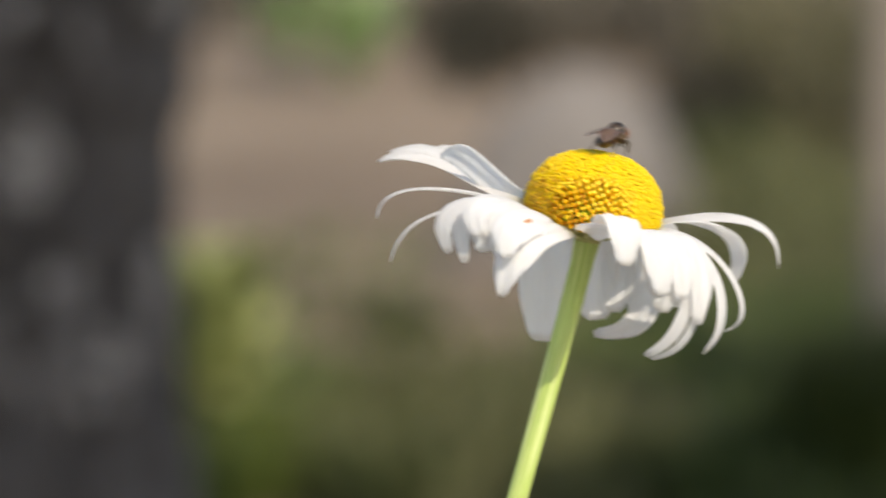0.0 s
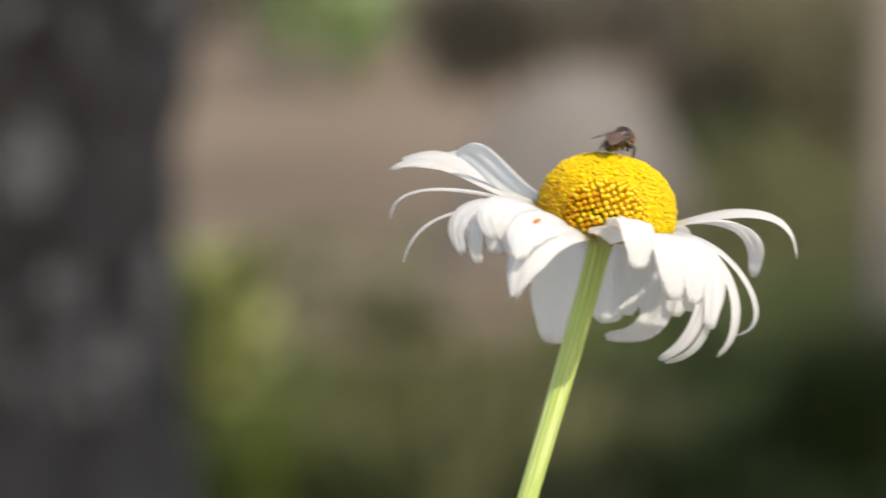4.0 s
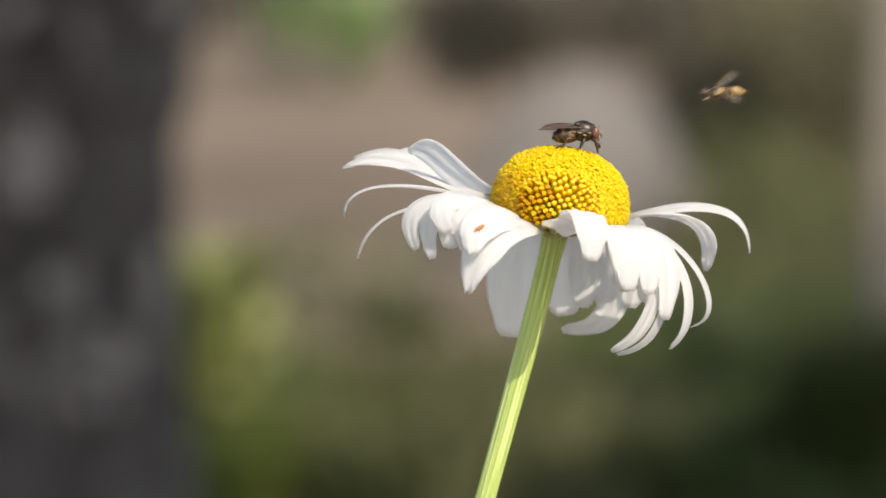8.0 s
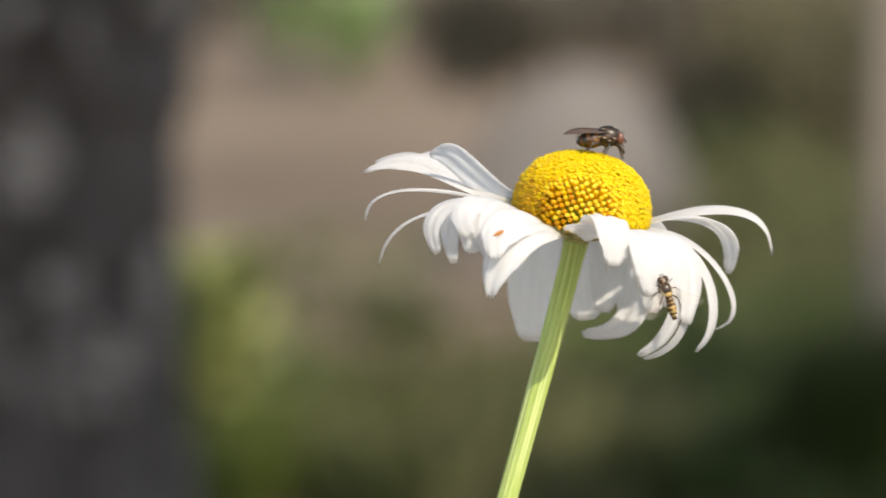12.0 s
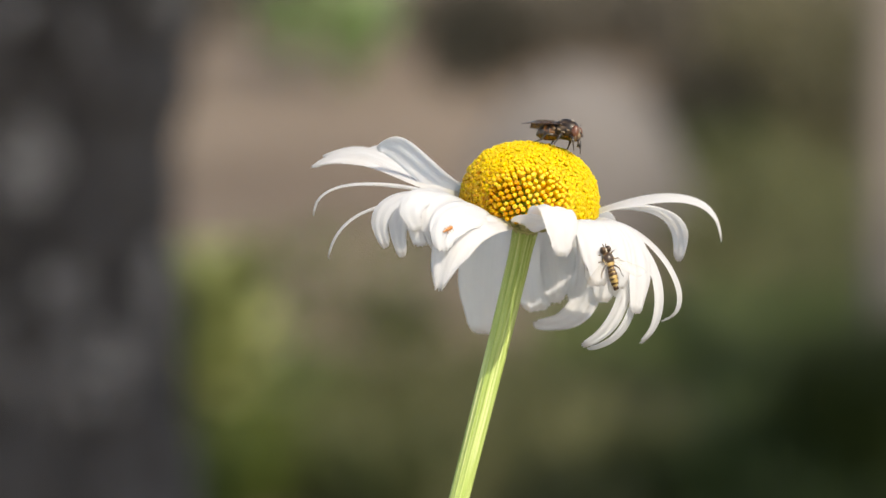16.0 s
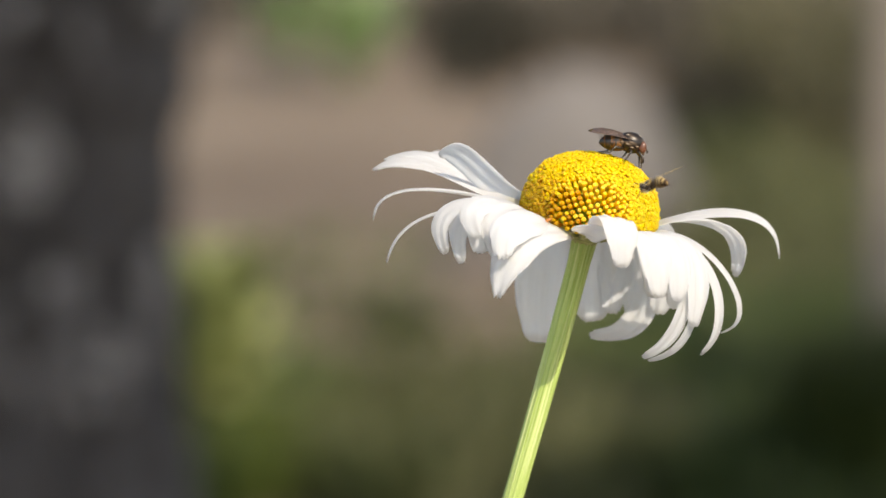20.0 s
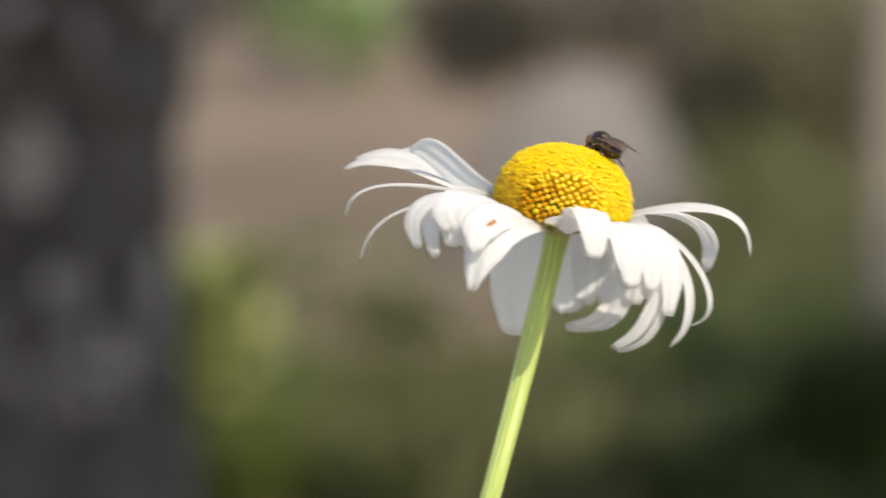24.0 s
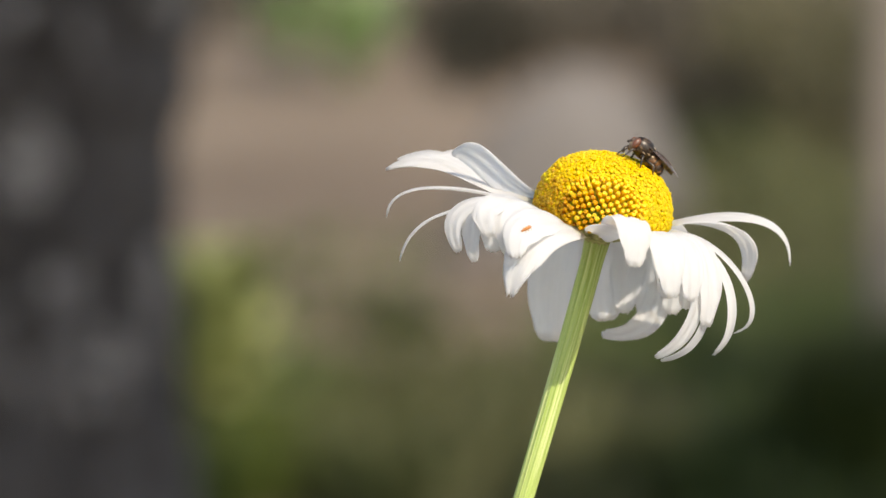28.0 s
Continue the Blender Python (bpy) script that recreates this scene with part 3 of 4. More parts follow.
SOIL = mottled("dry_soil", [(0.30, (0.126, 0.092, 0.064)), (0.50, (0.176, 0.132, 0.096)), (0.70, (0.216, 0.167, 0.124))], 2.2, 0.95, 0.6, 0.02, 8, fine=60)
bm = bmesh.new()
edges_y = [-60, -8, -1.5] + [-0.5 + 0.25 * k for k in range(40)] + [12, 20, 60, 300]
edges_x = [-200, -40, -6] + [-2 + 0.25 * k for k in range(17)] + [6, 40, 200]
grid = [[bm.verts.new((x, y, 0.012 * noise.noise((x * 1.7, y * 1.7, 0)) - 0.012 * (abs(x + 0.055) < 0.3 and abs(y) < 0.3))) for x in edges_x] for y in edges_y]
for a, b in zip(grid, grid[1:]):
    for k in range(len(edges_x) - 1):
        bm.faces.new((a[k], a[k + 1], b[k + 1], b[k]))
ground = part("ground", bm, SOIL)
tagged(ground, "bare dry brown soil with scattered weeds", "ground", kind="structure")


def grass_patch(at, spread, count, tall, stops, seed, label, wide=0.004):
    """A patch of bent blades."""
    rg = random.Random(seed)
    vs, fs = [], []
    for _ in range(count):
        a, r = rg.uniform(0, math.tau), math.sqrt(rg.random()) * rg.uniform(0.55, 1.3)
        x, y = at[0] + math.cos(a) * r * spread[0], at[1] + math.sin(a) * r * spread[1]
        h, lean, d = tall * rg.uniform(0.45, 1.1), rg.uniform(0.1, 0.7), rg.uniform(0, math.tau)
        w = wide * rg.uniform(0.6, 1.3)
        dx, dy = math.cos(d), math.sin(d)
        b0 = len(vs)
        for i in range(5):
            s = i / 4
            cx, cy, cz = x + dx * lean * h * s * s, y + dy * lean * h * s * s, h * s * (1 - 0.25 * lean * s) - 0.02 * (1 - s)
            ww = w * (1 - s ** 1.5) + 0.0003
            vs += [(cx - dy * ww, cy + dx * ww, cz), (cx, cy, cz + 0.3 * ww), (cx + dy * ww, cy - dx * ww, cz)]
        for i in range(4):
            for k in range(2):
                q = b0 + 3 * i + k
                fs.append((q, q + 1, q + 4, q + 3))
    me = bpy.data.meshes.new("grass")
    me.from_pydata(vs, [], fs)
    me.polygons.foreach_set("use_smooth", [True] * len(me.polygons))
    me.materials.append(thin_leaf("grass_blades", stops, 10, 0.3, 0.5, by_object=True))
    return tagged(new("grass", me), label, "grass", kind="stuff")


OLIVE = [(0.0, (0.064, 0.096, 0.027)), (0.6, (0.115, 0.150, 0.050)), (1.0, (0.200, 0.210, 0.095))]
BROWNED = [(0.0, (0.060, 0.050, 0.036)), (0.6, (0.104, 0.089, 0.066)), (1.0, (0.160, 0.139, 0.105))]
# much darker blades, for two small patches at the back
DARK_BROWN = [(0.0, (0.0170, 0.0153, 0.0102)), (1.0, (0.0467, 0.0425, 0.0255))]
DULL = [(0.0, (0.0640, 0.0752, 0.0272)), (0.6, (0.1104, 0.1200, 0.0496)), (1.0, (0.1920, 0.1800, 0.0944))]
# darkened greens: part of this corner's shade is in the blade colour
SHADE_GREEN = [(0.0, (0.032, 0.050, 0.0165)), (1.0, (0.087, 0.118, 0.036))]
FRESH = [(0.0, (0.06, 0.09, 0.015)), (1.0, (0.13, 0.16, 0.035))]
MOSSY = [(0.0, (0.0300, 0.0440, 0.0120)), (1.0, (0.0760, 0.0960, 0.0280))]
SHADY = [(0.0, (0.0638, 0.0620, 0.0272)), (0.6, (0.1275, 0.1173, 0.0620)), (1.0, (0.2125, 0.1827, 0.1190))]


def patch(x, y, wx, wy, count, tall, stops, seed, label, wide=0.004):
    c = on_soil(x, y)
    near, far_y = on_soil(x, y + wy), on_soil(x, y - wy)
    half_x = (on_soil(x + wx, y) - c).x
    grass_patch((c.x, (near.y + far_y.y) / 2), (half_x, abs(far_y.y - near.y) / 2), count, tall, stops, seed, label, wide)


patch(1400, 460, 200, 140, 1100, 0.055, DULL, 1, "olive-green grass half dried by the sun")
patch(1450, 200, 160, 100, 1500, 0.10, SHADY, 11, "withered brown grass")
patch(790, 720, 300, 90, 600, 0.028, DULL, 2, "short olive weeds on brown soil")
patch(1455, 930, 215, 130, 2400, 0.065, SHADE_GREEN, 3, "dense groundcover, shade partly put into its dark green")
patch(1440, 690, 170, 90, 1700, 0.05, SHADE_GREEN, 22, "dense groundcover, shade partly put into its dark green")
patch(900, 860, 330, 120, 1100, 0.05, DULL, 4, "short olive weeds on brown soil")
patch(1610, 960, 130, 50, 1700, 0.120, MOSSY, 15, "dense groundcover, shade partly put into its dark green")
patch(510, 720, 110, 55, 420, 0.034, OLIVE, 21, "short olive weeds on brown soil")
patch(560, 480, 300, 70, 150, 0.024, OLIVE, 18, "short olive weeds on brown soil")
patch(715, 600, 75, 18, 320, 0.022, MOSSY, 5, "dark green low weeds")
patch(1090, 915, 130, 50, 420, 0.040, MOSSY, 19, "dark green low weeds")
patch(700, 900, 150, 40, 500, 0.040, MOSSY, 17, "dark green low weeds")
patch(430, 850, 110, 60, 300, 0.045, FRESH, 6, "bright green young grass")
patch(1290, 305, 75, 40, 900, 0.05, MOSSY, 20, "dark green low weeds")
patch(1272, 262, 85, 55, 1700, 0.065, DARK_BROWN, 7, "very dark brown weeds")
patch(1150, 60, 420, 60, 1800, 0.05, BROWNED, 12, "withered brown grass")
patch(420, 30, 120, 40, 500, 0.04, BROWNED, 13, "withered brown grass")
patch(1200, 640, 230, 70, 1100, 0.040, OLIVE, 14, "short olive weeds on brown soil")
patch(640, 580, 260, 60, 260, 0.024, DULL, 16, "short olive weeds on brown soil")
patch(850, 95, 100, 80, 360, 0.06, DARK_BROWN, 8, "very dark brown weeds")

BARK = mottled("bark_dark", [(0.30, (0.0245, 0.0225, 0.0215)), (0.50, (0.049, 0.0455, 0.044)), (0.70, (0.087, 0.081, 0.079))], 12, 0.9, 0.8, 0.01, 5, (1, 1, 0.45), fine=40)


def plate_bark():
    m, n, l, b = shader("bark_plates", 0.9, 0.0, 0.3)
    c = ramp(n, l, n.new("ShaderNodeObjectInfo").outputs["Random"], [(0.0, (0.034, 0.0315, 0.031)), (0.50, (0.048, 0.0455, 0.046)), (0.85, (0.061, 0.0575, 0.058)), (1.0, (0.084, 0.081, 0.082))])
    mix = n.new("ShaderNodeMix")
    mix.data_type, mix.blend_type = "RGBA", "MULTIPLY"
    mix.inputs["Factor"].default_value = 0.6
    l.new(c, mix.inputs["A"])
    l.new(ramp(n, l, grain(n, l, 60, 5), [(0.3, (0.5, 0.5, 0.5)), (0.7, (1, 1, 1))]), mix.inputs["B"])
    l.new(mix.outputs["Result"], b.inputs["Base Color"])
    bumped(n, l, b, grain(n, l, 110, 4), 0.8, 0.004)
    return m


PLATE = plate_bark()
PALE_WOOD = mottled("weathered_wood", [(0.3, (0.19, 0.166, 0.146)), (0.7, (0.31, 0.275, 0.242))], 6, 0.85, 0.5, 0.004, 4, (1, 1, 0.1), fine=50)
STONE = mottled("pale_stone", [(0.3, (0.107, 0.099, 0.097)), (0.55, (0.138, 0.129, 0.127)), (0.75, (0.177, 0.165, 0.162))], 14, 0.85, 0.5, 0.004, 6, fine=120)
LEAF = thin_leaf("weed_leaf", [(0.3, (0.30, 0.34, 0.12)), (0.7, (0.41, 0.44, 0.19))], 40, 0.45, 0.5)
LEAF_COOL = thin_leaf("weed_leaf_cool", [(0.3, (0.33, 0.46, 0.20)), (0.7, (0.48, 0.60, 0.32))], 40, 0.45, 0.5)


def trunk(at, radius, tall, label, material, seed, lean=0.0, name="tree", category="tree", rough=0.10):
    bm = bmesh.new()
    rings = []
    for i in range(41):
        s = i / 40
        z = -0.05 + s * tall
        flare = 1 + 0.06 * math.exp(-max(z, 0) / 0.10) + 0.20 * math.exp(-((z - 0.36) / 0.09) ** 2)
        ring = []
        for k in range(48):
            a = k * math.tau / 48
            n1 = noise.noise((math.cos(a) * 3 + seed, math.sin(a) * 3, z * 2.5)) + 0.5 * noise.noise((math.cos(a) * 9 + seed, math.sin(a) * 9, z * 7))
            r = radius * flare * (1 - 0.35 * s) * (1 + rough * n1)
            ring.append(bm.verts.new((at.x + lean * z + r * math.cos(a), at.y + r * math.sin(a), z)))
        rings.append(ring)
    for r, q in zip(rings, rings[1:]):
        for k in range(48):
            bm.faces.new((r[k], r[(k + 1) % 48], q[(k + 1) % 48], q[k]))
    bm.faces.new(rings[-1])
    ob = part(name, bm, material)
    return tagged(ob, label, category)


t_at = beyond(-140, 441, 3.05)
tree = trunk(Vector((t_at.x, t_at.y, 0)), 0.118, 2.6, "dark rough-barked tree trunk with pale lichen blotches, in shade", BARK, 3, -0.01)


def bark_plate_mesh(seed, wide, tall, thick):
    """A long rough scale of bark, its back on y = 0 and its face towards -y."""
    rg = random.Random(seed)
    bm = bmesh.new()
    face, back = [], []
    for i in range(6):
        s = i / 5
        half = wide * (0.30 + 0.20 * math.sin(math.pi * s)) * rg.uniform(0.85, 1.15)
        face.append([bm.verts.new((half * q, -thick * (1 - 0.6 * q * q) * rg.uniform(0.7, 1.2), tall * (s - 0.5) + 0.1 * wide * rg.uniform(-1, 1))) for q in (-0.9, 0.0, 0.9)])
        back.append([bm.verts.new((half * q * 1.25, 0.012, tall * (s - 0.5))) for q in (-1, 0, 1)])
    for i in range(5):
        for j in range(2):
            bm.faces.new((face[i][j], face[i][j + 1], face[i + 1][j + 1], face[i + 1][j]))
        bm.faces.new((back[i][0], face[i][0], face[i + 1][0], back[i + 1][0]))
        bm.faces.new((face[i][2], back[i][2], back[i + 1][2], face[i + 1][2]))
    for line in (0, 5):
        for j in range(2):
            bm.faces.new((face[line][j], face[line][j + 1], back[line][j + 1], back[line][j]))
    bmesh.ops.recalc_face_normals(bm, faces=bm.faces)
    me = mesh_of(bm, "bark_plate")
    me.materials.append(PLATE)
    return me


PLATES = [bark_plate_mesh(k, 0.040, 0.045 + 0.012 * k, 0.010) for k in range(5)]
rg = random.Random(21)
high_v, high_f = [], []
for row in range(58):
    for col in range(24):
        a = col * math.tau / 24 + (row % 2) * 0.13 + rg.uniform(-0.09, 0.09)
        z = 0.01 + row * 0.043 + rg.uniform(-0.016, 0.016)
        r = 0.118 * (1 - 0.35 * z / 2.6) * (1 + 0.06 * math.exp(-z / 0.10) + 0.20 * math.exp(-((z - 0.36) / 0.09) ** 2))
        form = PLATES[rg.randrange(5)]
        put = pose(t_at.x - 0.01 * z + r * math.cos(a), t_at.y + r * math.sin(a), z, 0, 0, math.degrees(a) + 90) @ pose(0, 0, 0, 0, rg.uniform(-18, 18), 0)
        if row < 12:
            ob = new("bark_plate", form)
            ob.parent = tree
            ob.matrix_local = put
        else:
            base = len(high_v)
            high_v += [put @ v.co for v in form.vertices]
            high_f += [[base + k for k in f.vertices] for f in form.polygons]
me = bpy.data.meshes.new("bark")
me.from_pydata(high_v, [], high_f)
me.materials.append(BARK)
high = new("bark", me)
high.parent = tree
tagged(high, "small dark bark scales", kind="stuff")


def lichen(spots):
    """Crusts of pale flakes on the trunk: heading round it in degrees, height, half width and half height, flakes."""
    rg = random.Random(8)
    vs, fs = [], []
    for head, z0, half, up, count in spots:
        for _ in range(count):
            rr, aa = math.sqrt(rg.random()), rg.uniform(0, math.tau)
            a = radians(head) + rr * math.cos(aa) * half / 0.118
            z = z0 + rr * math.sin(aa) * up
            r = 0.118 * (1 - 0.35 * z / 2.6) * (1 + 0.06 * math.exp(-z / 0.10) + 0.20 * math.exp(-((z - 0.36) / 0.09) ** 2)) + 0.008
            put = pose(t_at.x + r * math.cos(a), t_at.y + r * math.sin(a), z, 0, 0, math.degrees(a) + 90) @ pose(0, 0, 0, rg.uniform(-25, 25), rg.uniform(0, 360), rg.uniform(-25, 25))
            size, base = rg.uniform(0.003, 0.006), len(vs)
            vs += [put @ Vector((size * math.cos(k * math.tau / 6) * rg.uniform(0.7, 1.2), -0.001, size * math.sin(k * math.tau / 6))) for k in range(6)]
            vs += [put @ Vector((1.2 * size * math.cos(k * math.tau / 6), 0.004, 1.2 * size * math.sin(k * math.tau / 6))) for k in range(6)]
            fs += [[base + k for k in range(6)]] + [[base + k, base + (k + 1) % 6, base + 6 + (k + 1) % 6, base + 6 + k] for k in range(6)]
    me = bpy.data.meshes.new("lichen")
    me.from_pydata(vs, [], fs)
    m, n, l, b = shader("lichen_grey", 0.9, 0.0, 0.2)
    l.new(ramp(n, l, n.new("ShaderNodeNewGeometry").outputs["Random Per Island"], [(0.0, (0.10, 0.098, 0.097)), (1.0, (0.24, 0.23, 0.23))]), b.inputs["Base Color"])
    bumped(n, l, b, grain(n, l, 300, 3), 0.5, 0.001)
    me.materials.append(m)
    ob = new("lichen", me)
    ob.parent = tree
    return tagged(ob, "pale grey crusty lichen", kind="stuff")


lichen([(-62, 0.240, 0.014, 0.026, 52), (-25, 0.300, 0.016, 0.010, 60), (-40, 0.130, 0.022, 0.020, 24), (-56, 0.165, 0.024, 0.022, 8),
        (-22, 0.155, 0.010, 0.030, 22), (-58, 0.295, 0.020, 0.018, 14)])


TWIG = mottled("limb_bark", [(0.3, (0.04, 0.035, 0.03)), (0.7, (0.10, 0.09, 0.08))], 30, 0.9, 0.6, 0.003)
CROWN = thin_leaf("tree_leaf", [(0.0, (0.035, 0.060, 0.016)), (1.0, (0.080, 0.115, 0.030))], 40, 0.25, 0.5, by_object=True)


def limb(points, radii):
    """A tapered limb from the trunk through the points."""
    part("limb", tube(bmesh.new(), points, radii, 9), TWIG, tree)


def unseen_crown(clumps):
    """Small folded leaves in clumps along the unseen limbs: centre, half sizes, leaves."""
    rg = random.Random(31)
    vs, fs = [], []
    for c, half, count in clumps:
        for _ in range(count):
            d = Vector((rg.gauss(0, 1), rg.gauss(0, 1), rg.gauss(0, 1))).normalized() * rg.random() ** 0.45
            at = Vector((c[0] + d.x * half[0], c[1] + d.y * half[1], c[2] + d.z * half[2]))
            put = Matrix.Translation(at) @ pose(0, 0, 0, rg.uniform(-50, 50), rg.uniform(-50, 50), rg.uniform(0, 360))
            ln, wd, base = rg.uniform(0.035, 0.06), rg.uniform(0.013, 0.022), len(vs)
            for s, w in ((0, 0.05), (0.3, 0.85), (0.65, 0.8), (1.0, 0.03)):
                z = -0.25 * ln * s * s
                vs += [put @ Vector((-wd * w, ln * s, z + 0.3 * wd * w)), put @ Vector((0, ln * s, z)), put @ Vector((wd * w, ln * s, z + 0.3 * wd * w))]
            fs += [(base + 3 * i + k, base + 3 * i + k + 1, base + 3 * i + k + 4, base + 3 * i + k + 3) for i in range(3) for k in range(2)]
    me = bpy.data.meshes.new("unseen_crown")
    me.from_pydata(vs, [], fs)
    me.polygons.foreach_set("use_smooth", [True] * len(me.polygons))
    me.materials.append(CROWN)
    ob = new("unseen_crown", me)
    ob.parent = tree
    return tagged(ob, "small dark green leaves added out of view, for shade", kind="stuff")


TX, TY = t_at.x, t_at.y


def sunward(x, y, z, tall):
    """Where the sunlight that reaches a place passes at that height."""
    return Vector((x, y, z)) + TO_SUN * ((tall - z) / TO_SUN.z)


LOW, SIDE = sunward(-0.17, 2.20, 0.20, 1.62), sunward(0.27, 2.36, 0.06, 1.64)       # two unseen low sprays, added to shade the trunk and the groundcover
limb([(TX, TY, 1.15), (0.15, 1.85, 1.42), (0.60, 1.35, 1.58), LOW, LOW + Vector((0.15, -0.15, -0.02))], [0.045, 0.034, 0.024, 0.012, 0.004])
limb([(0.15, 1.85, 1.42), (0.70, 2.00, 1.74), (1.12, 1.78, 1.80), SIDE + Vector((0.0, 0.2, 0.08)), SIDE], [0.026, 0.022, 0.016, 0.010, 0.004])
# more limbs out of view, added to complete the tree
limb([(TX, TY, 1.6), (-0.75, 2.2, 1.95), (-1.25, 2.05, 2.15)], [0.040, 0.024, 0.006])
limb([(TX, TY, 1.8), (-0.15, 2.9, 2.2), (0.05, 3.4, 2.45)], [0.036, 0.022, 0.006])
limb([(TX - 0.02, TY, 2.2), (-0.35, 2.25, 2.8), (-0.30, 2.15, 3.2)], [0.05, 0.03, 0.006])
unseen_crown([(LOW, (0.27, 0.27, 0.11), 1900), (SIDE, (0.17, 0.17, 0.10), 1200), ((-1.15, 2.08, 2.15), (0.40, 0.35, 0.22), 900),
       ((0.0, 3.25, 2.42), (0.35, 0.40, 0.22), 900), ((-0.32, 2.2, 3.05), (0.5, 0.5, 0.35), 1600)])
p_at = on_soil(1735, 870)
bm = bmesh.new()
bmesh.ops.create_cube(bm, size=1.0, matrix=Matrix.Translation(p_at + Vector((0, 0, 0.15))) @ pose(0, 0, 0, 0, 0.6, -8) @ Matrix.Diagonal((0.12, 0.09, 0.36, 1)))
bmesh.ops.bevel(bm, geom=bm.edges, offset=0.006, segments=2, affect="EDGES")
post = part("wooden_post", bm, PALE_WOOD, smooth=False)
tagged(post, "pale weathered square wooden post in the ground", "post")

# rounded pale stone
s_at = on_soil(1024, 455)
bm = bmesh.new()
bmesh.ops.create_icosphere(bm, subdivisions=5, radius=1.0)
for v in bm.verts:
    k = 1 + 0.06 * noise.noise(v.co * 1.3 + Vector((5, 2, 1))) + 0.02 * noise.noise(v.co * 5)
    v.co = pose(0, 0, 0, 0, 0, 25) @ Vector((v.co.x * 0.086 * k, v.co.y * 0.028 * k, max(v.co.z, -0.25) * 0.106 * k + 0.020)) + s_at
stone = part("stone", bm, STONE)
tagged(stone, "rounded pale grey stone resting on dry soil", "stone")


def weed(at, leaves, tall, material, seed, label):
    """A low plant: a stalk and pointed leaves with a folded midrib."""
    rg = random.Random(seed)
    w = new("weed")
    w.location = at
    tagged(w, label, "weed")
    part("stalk", tube(bmesh.new(), [(0, 0, -0.01), (0.002, 0, tall * 0.4), (0.004, 0.002, tall * 0.8)], [0.003, 0.0025, 0.001], 7), material, w)
    for k in range(leaves):
        a = k * 2.4 + rg.uniform(-0.3, 0.3)
        z0 = tall * (0.1 + 0.6 * k / leaves)
        ln, wd, rise = tall * rg.uniform(0.5, 0.8), tall * rg.uniform(0.17, 0.24), rg.uniform(1.0, 1.9)
        d, sd = Vector((math.cos(a), math.sin(a), 0)), Vector((-math.sin(a), math.cos(a), 0))
        bm = bmesh.new()
        tops, lows = [], []
        for i in range(9):
            s = i / 8
            c = Vector((0, 0, z0)) + d * (ln * s * 0.75) + Vector((0, 0, ln * (rise * s - 0.8 * s * s)))
            ww = wd * math.sin(math.pi * min(1, 0.06 + 0.94 * s)) ** 0.8 + 0.0004
            row = [c - sd * ww + Vector((0, 0, 0.25 * ww)), c, c + sd * ww + Vector((0, 0, 0.25 * ww))]
            tops.append([bm.verts.new(p) for p in row])
            lows.append([bm.verts.new(p - Vector((0, 0, 0.0004))) for p in row])
        for i in range(8):
            for j in range(2):
                bm.faces.new((tops[i][j], tops[i][j + 1], tops[i + 1][j + 1], tops[i + 1][j]))
                bm.faces.new((lows[i][j], lows[i + 1][j], lows[i + 1][j + 1], lows[i][j + 1]))
            bm.faces.new((tops[i][0], tops[i + 1][0], lows[i + 1][0], lows[i][0]))
            bm.faces.new((tops[i][2], lows[i][2], lows[i + 1][2], tops[i + 1][2]))
        part("leaf", bm, material, w)
    return w


weed(on_soil(354, 745), 13, 0.092, LEAF, 1, "yellow-green upright leafy weed in sun")
weed(on_soil(384, 815), 13, 0.094, LEAF, 2, "yellow-green upright leafy weed in sun")
weed(on_soil(620, 165), 16, 0.080, LEAF_COOL, 3, "fresh green leafy weed in sun")
weed(on_soil(515, 130), 18, 0.072, LEAF_COOL, 4, "fresh green leafy weed in sun")
weed(on_soil(660, 110), 7, 0.064, LEAF_COOL, 5, "fresh green leafy weed in sun")


# ---- what moves ----
JOINT = (963.0, 407.0)      # where the stem meets the head, on the drawing
# the head's sway: how far the joint is to the right, tenth by tenth
SWAY_A = (0.0, [1021, 1056, 1042, 981, 913, 903, 968, 1060, 1083, 1025, 940, 915, 982, 1058, 1083, 1055, 994, 952, 961, 1020, 1070, 1084, 1055, 998, 961, 980])
SWAY_B = (4.5, [988, 1030, 1053, 1036, 986, 948, 951, 997, 1010, 997, 1003, 1029, 1027, 1004, 981, 998, 1030, 1037, 1033, 998, 971, 975, 1014, 1027, 1016, 994, 982, 989, 1000, 1000,
                991, 977, 965, 970, 967, 963, 959, 979, 991, 994, 983, 972, 965, 961, 972, 983, 984, 976, 979, 992, 1001, 999, 996, 986, 978, 985, 1005, 1022, 1021, 1002])
SWAY_C = (10.5, [988, 985, 996, 1012, 1013, 995, 972, 971, 989, 1018, 1026, 1010, 984, 972, 984, 1001, 1013, 1014, 1001, 983, 977])
SWAY_D = (14.5, [966, 980, 982, 968, 952, 943, 937, 940, 943, 944, 951, 950, 941, 930, 914, 910, 915, 933, 955, 978, 994, 978, 960, 953, 967, 985, 987, 974, 950, 951, 974, 1002, 1012, 993, 965,
                 949, 954, 957, 957, 951, 949, 956, 974, 991, 986, 972, 963, 977, 996, 1013, 1014, 996, 987, 986, 1003, 1015, 1008, 989, 972, 967, 977, 988, 994, 988, 973, 965, 959, 963, 972, 983, 988])
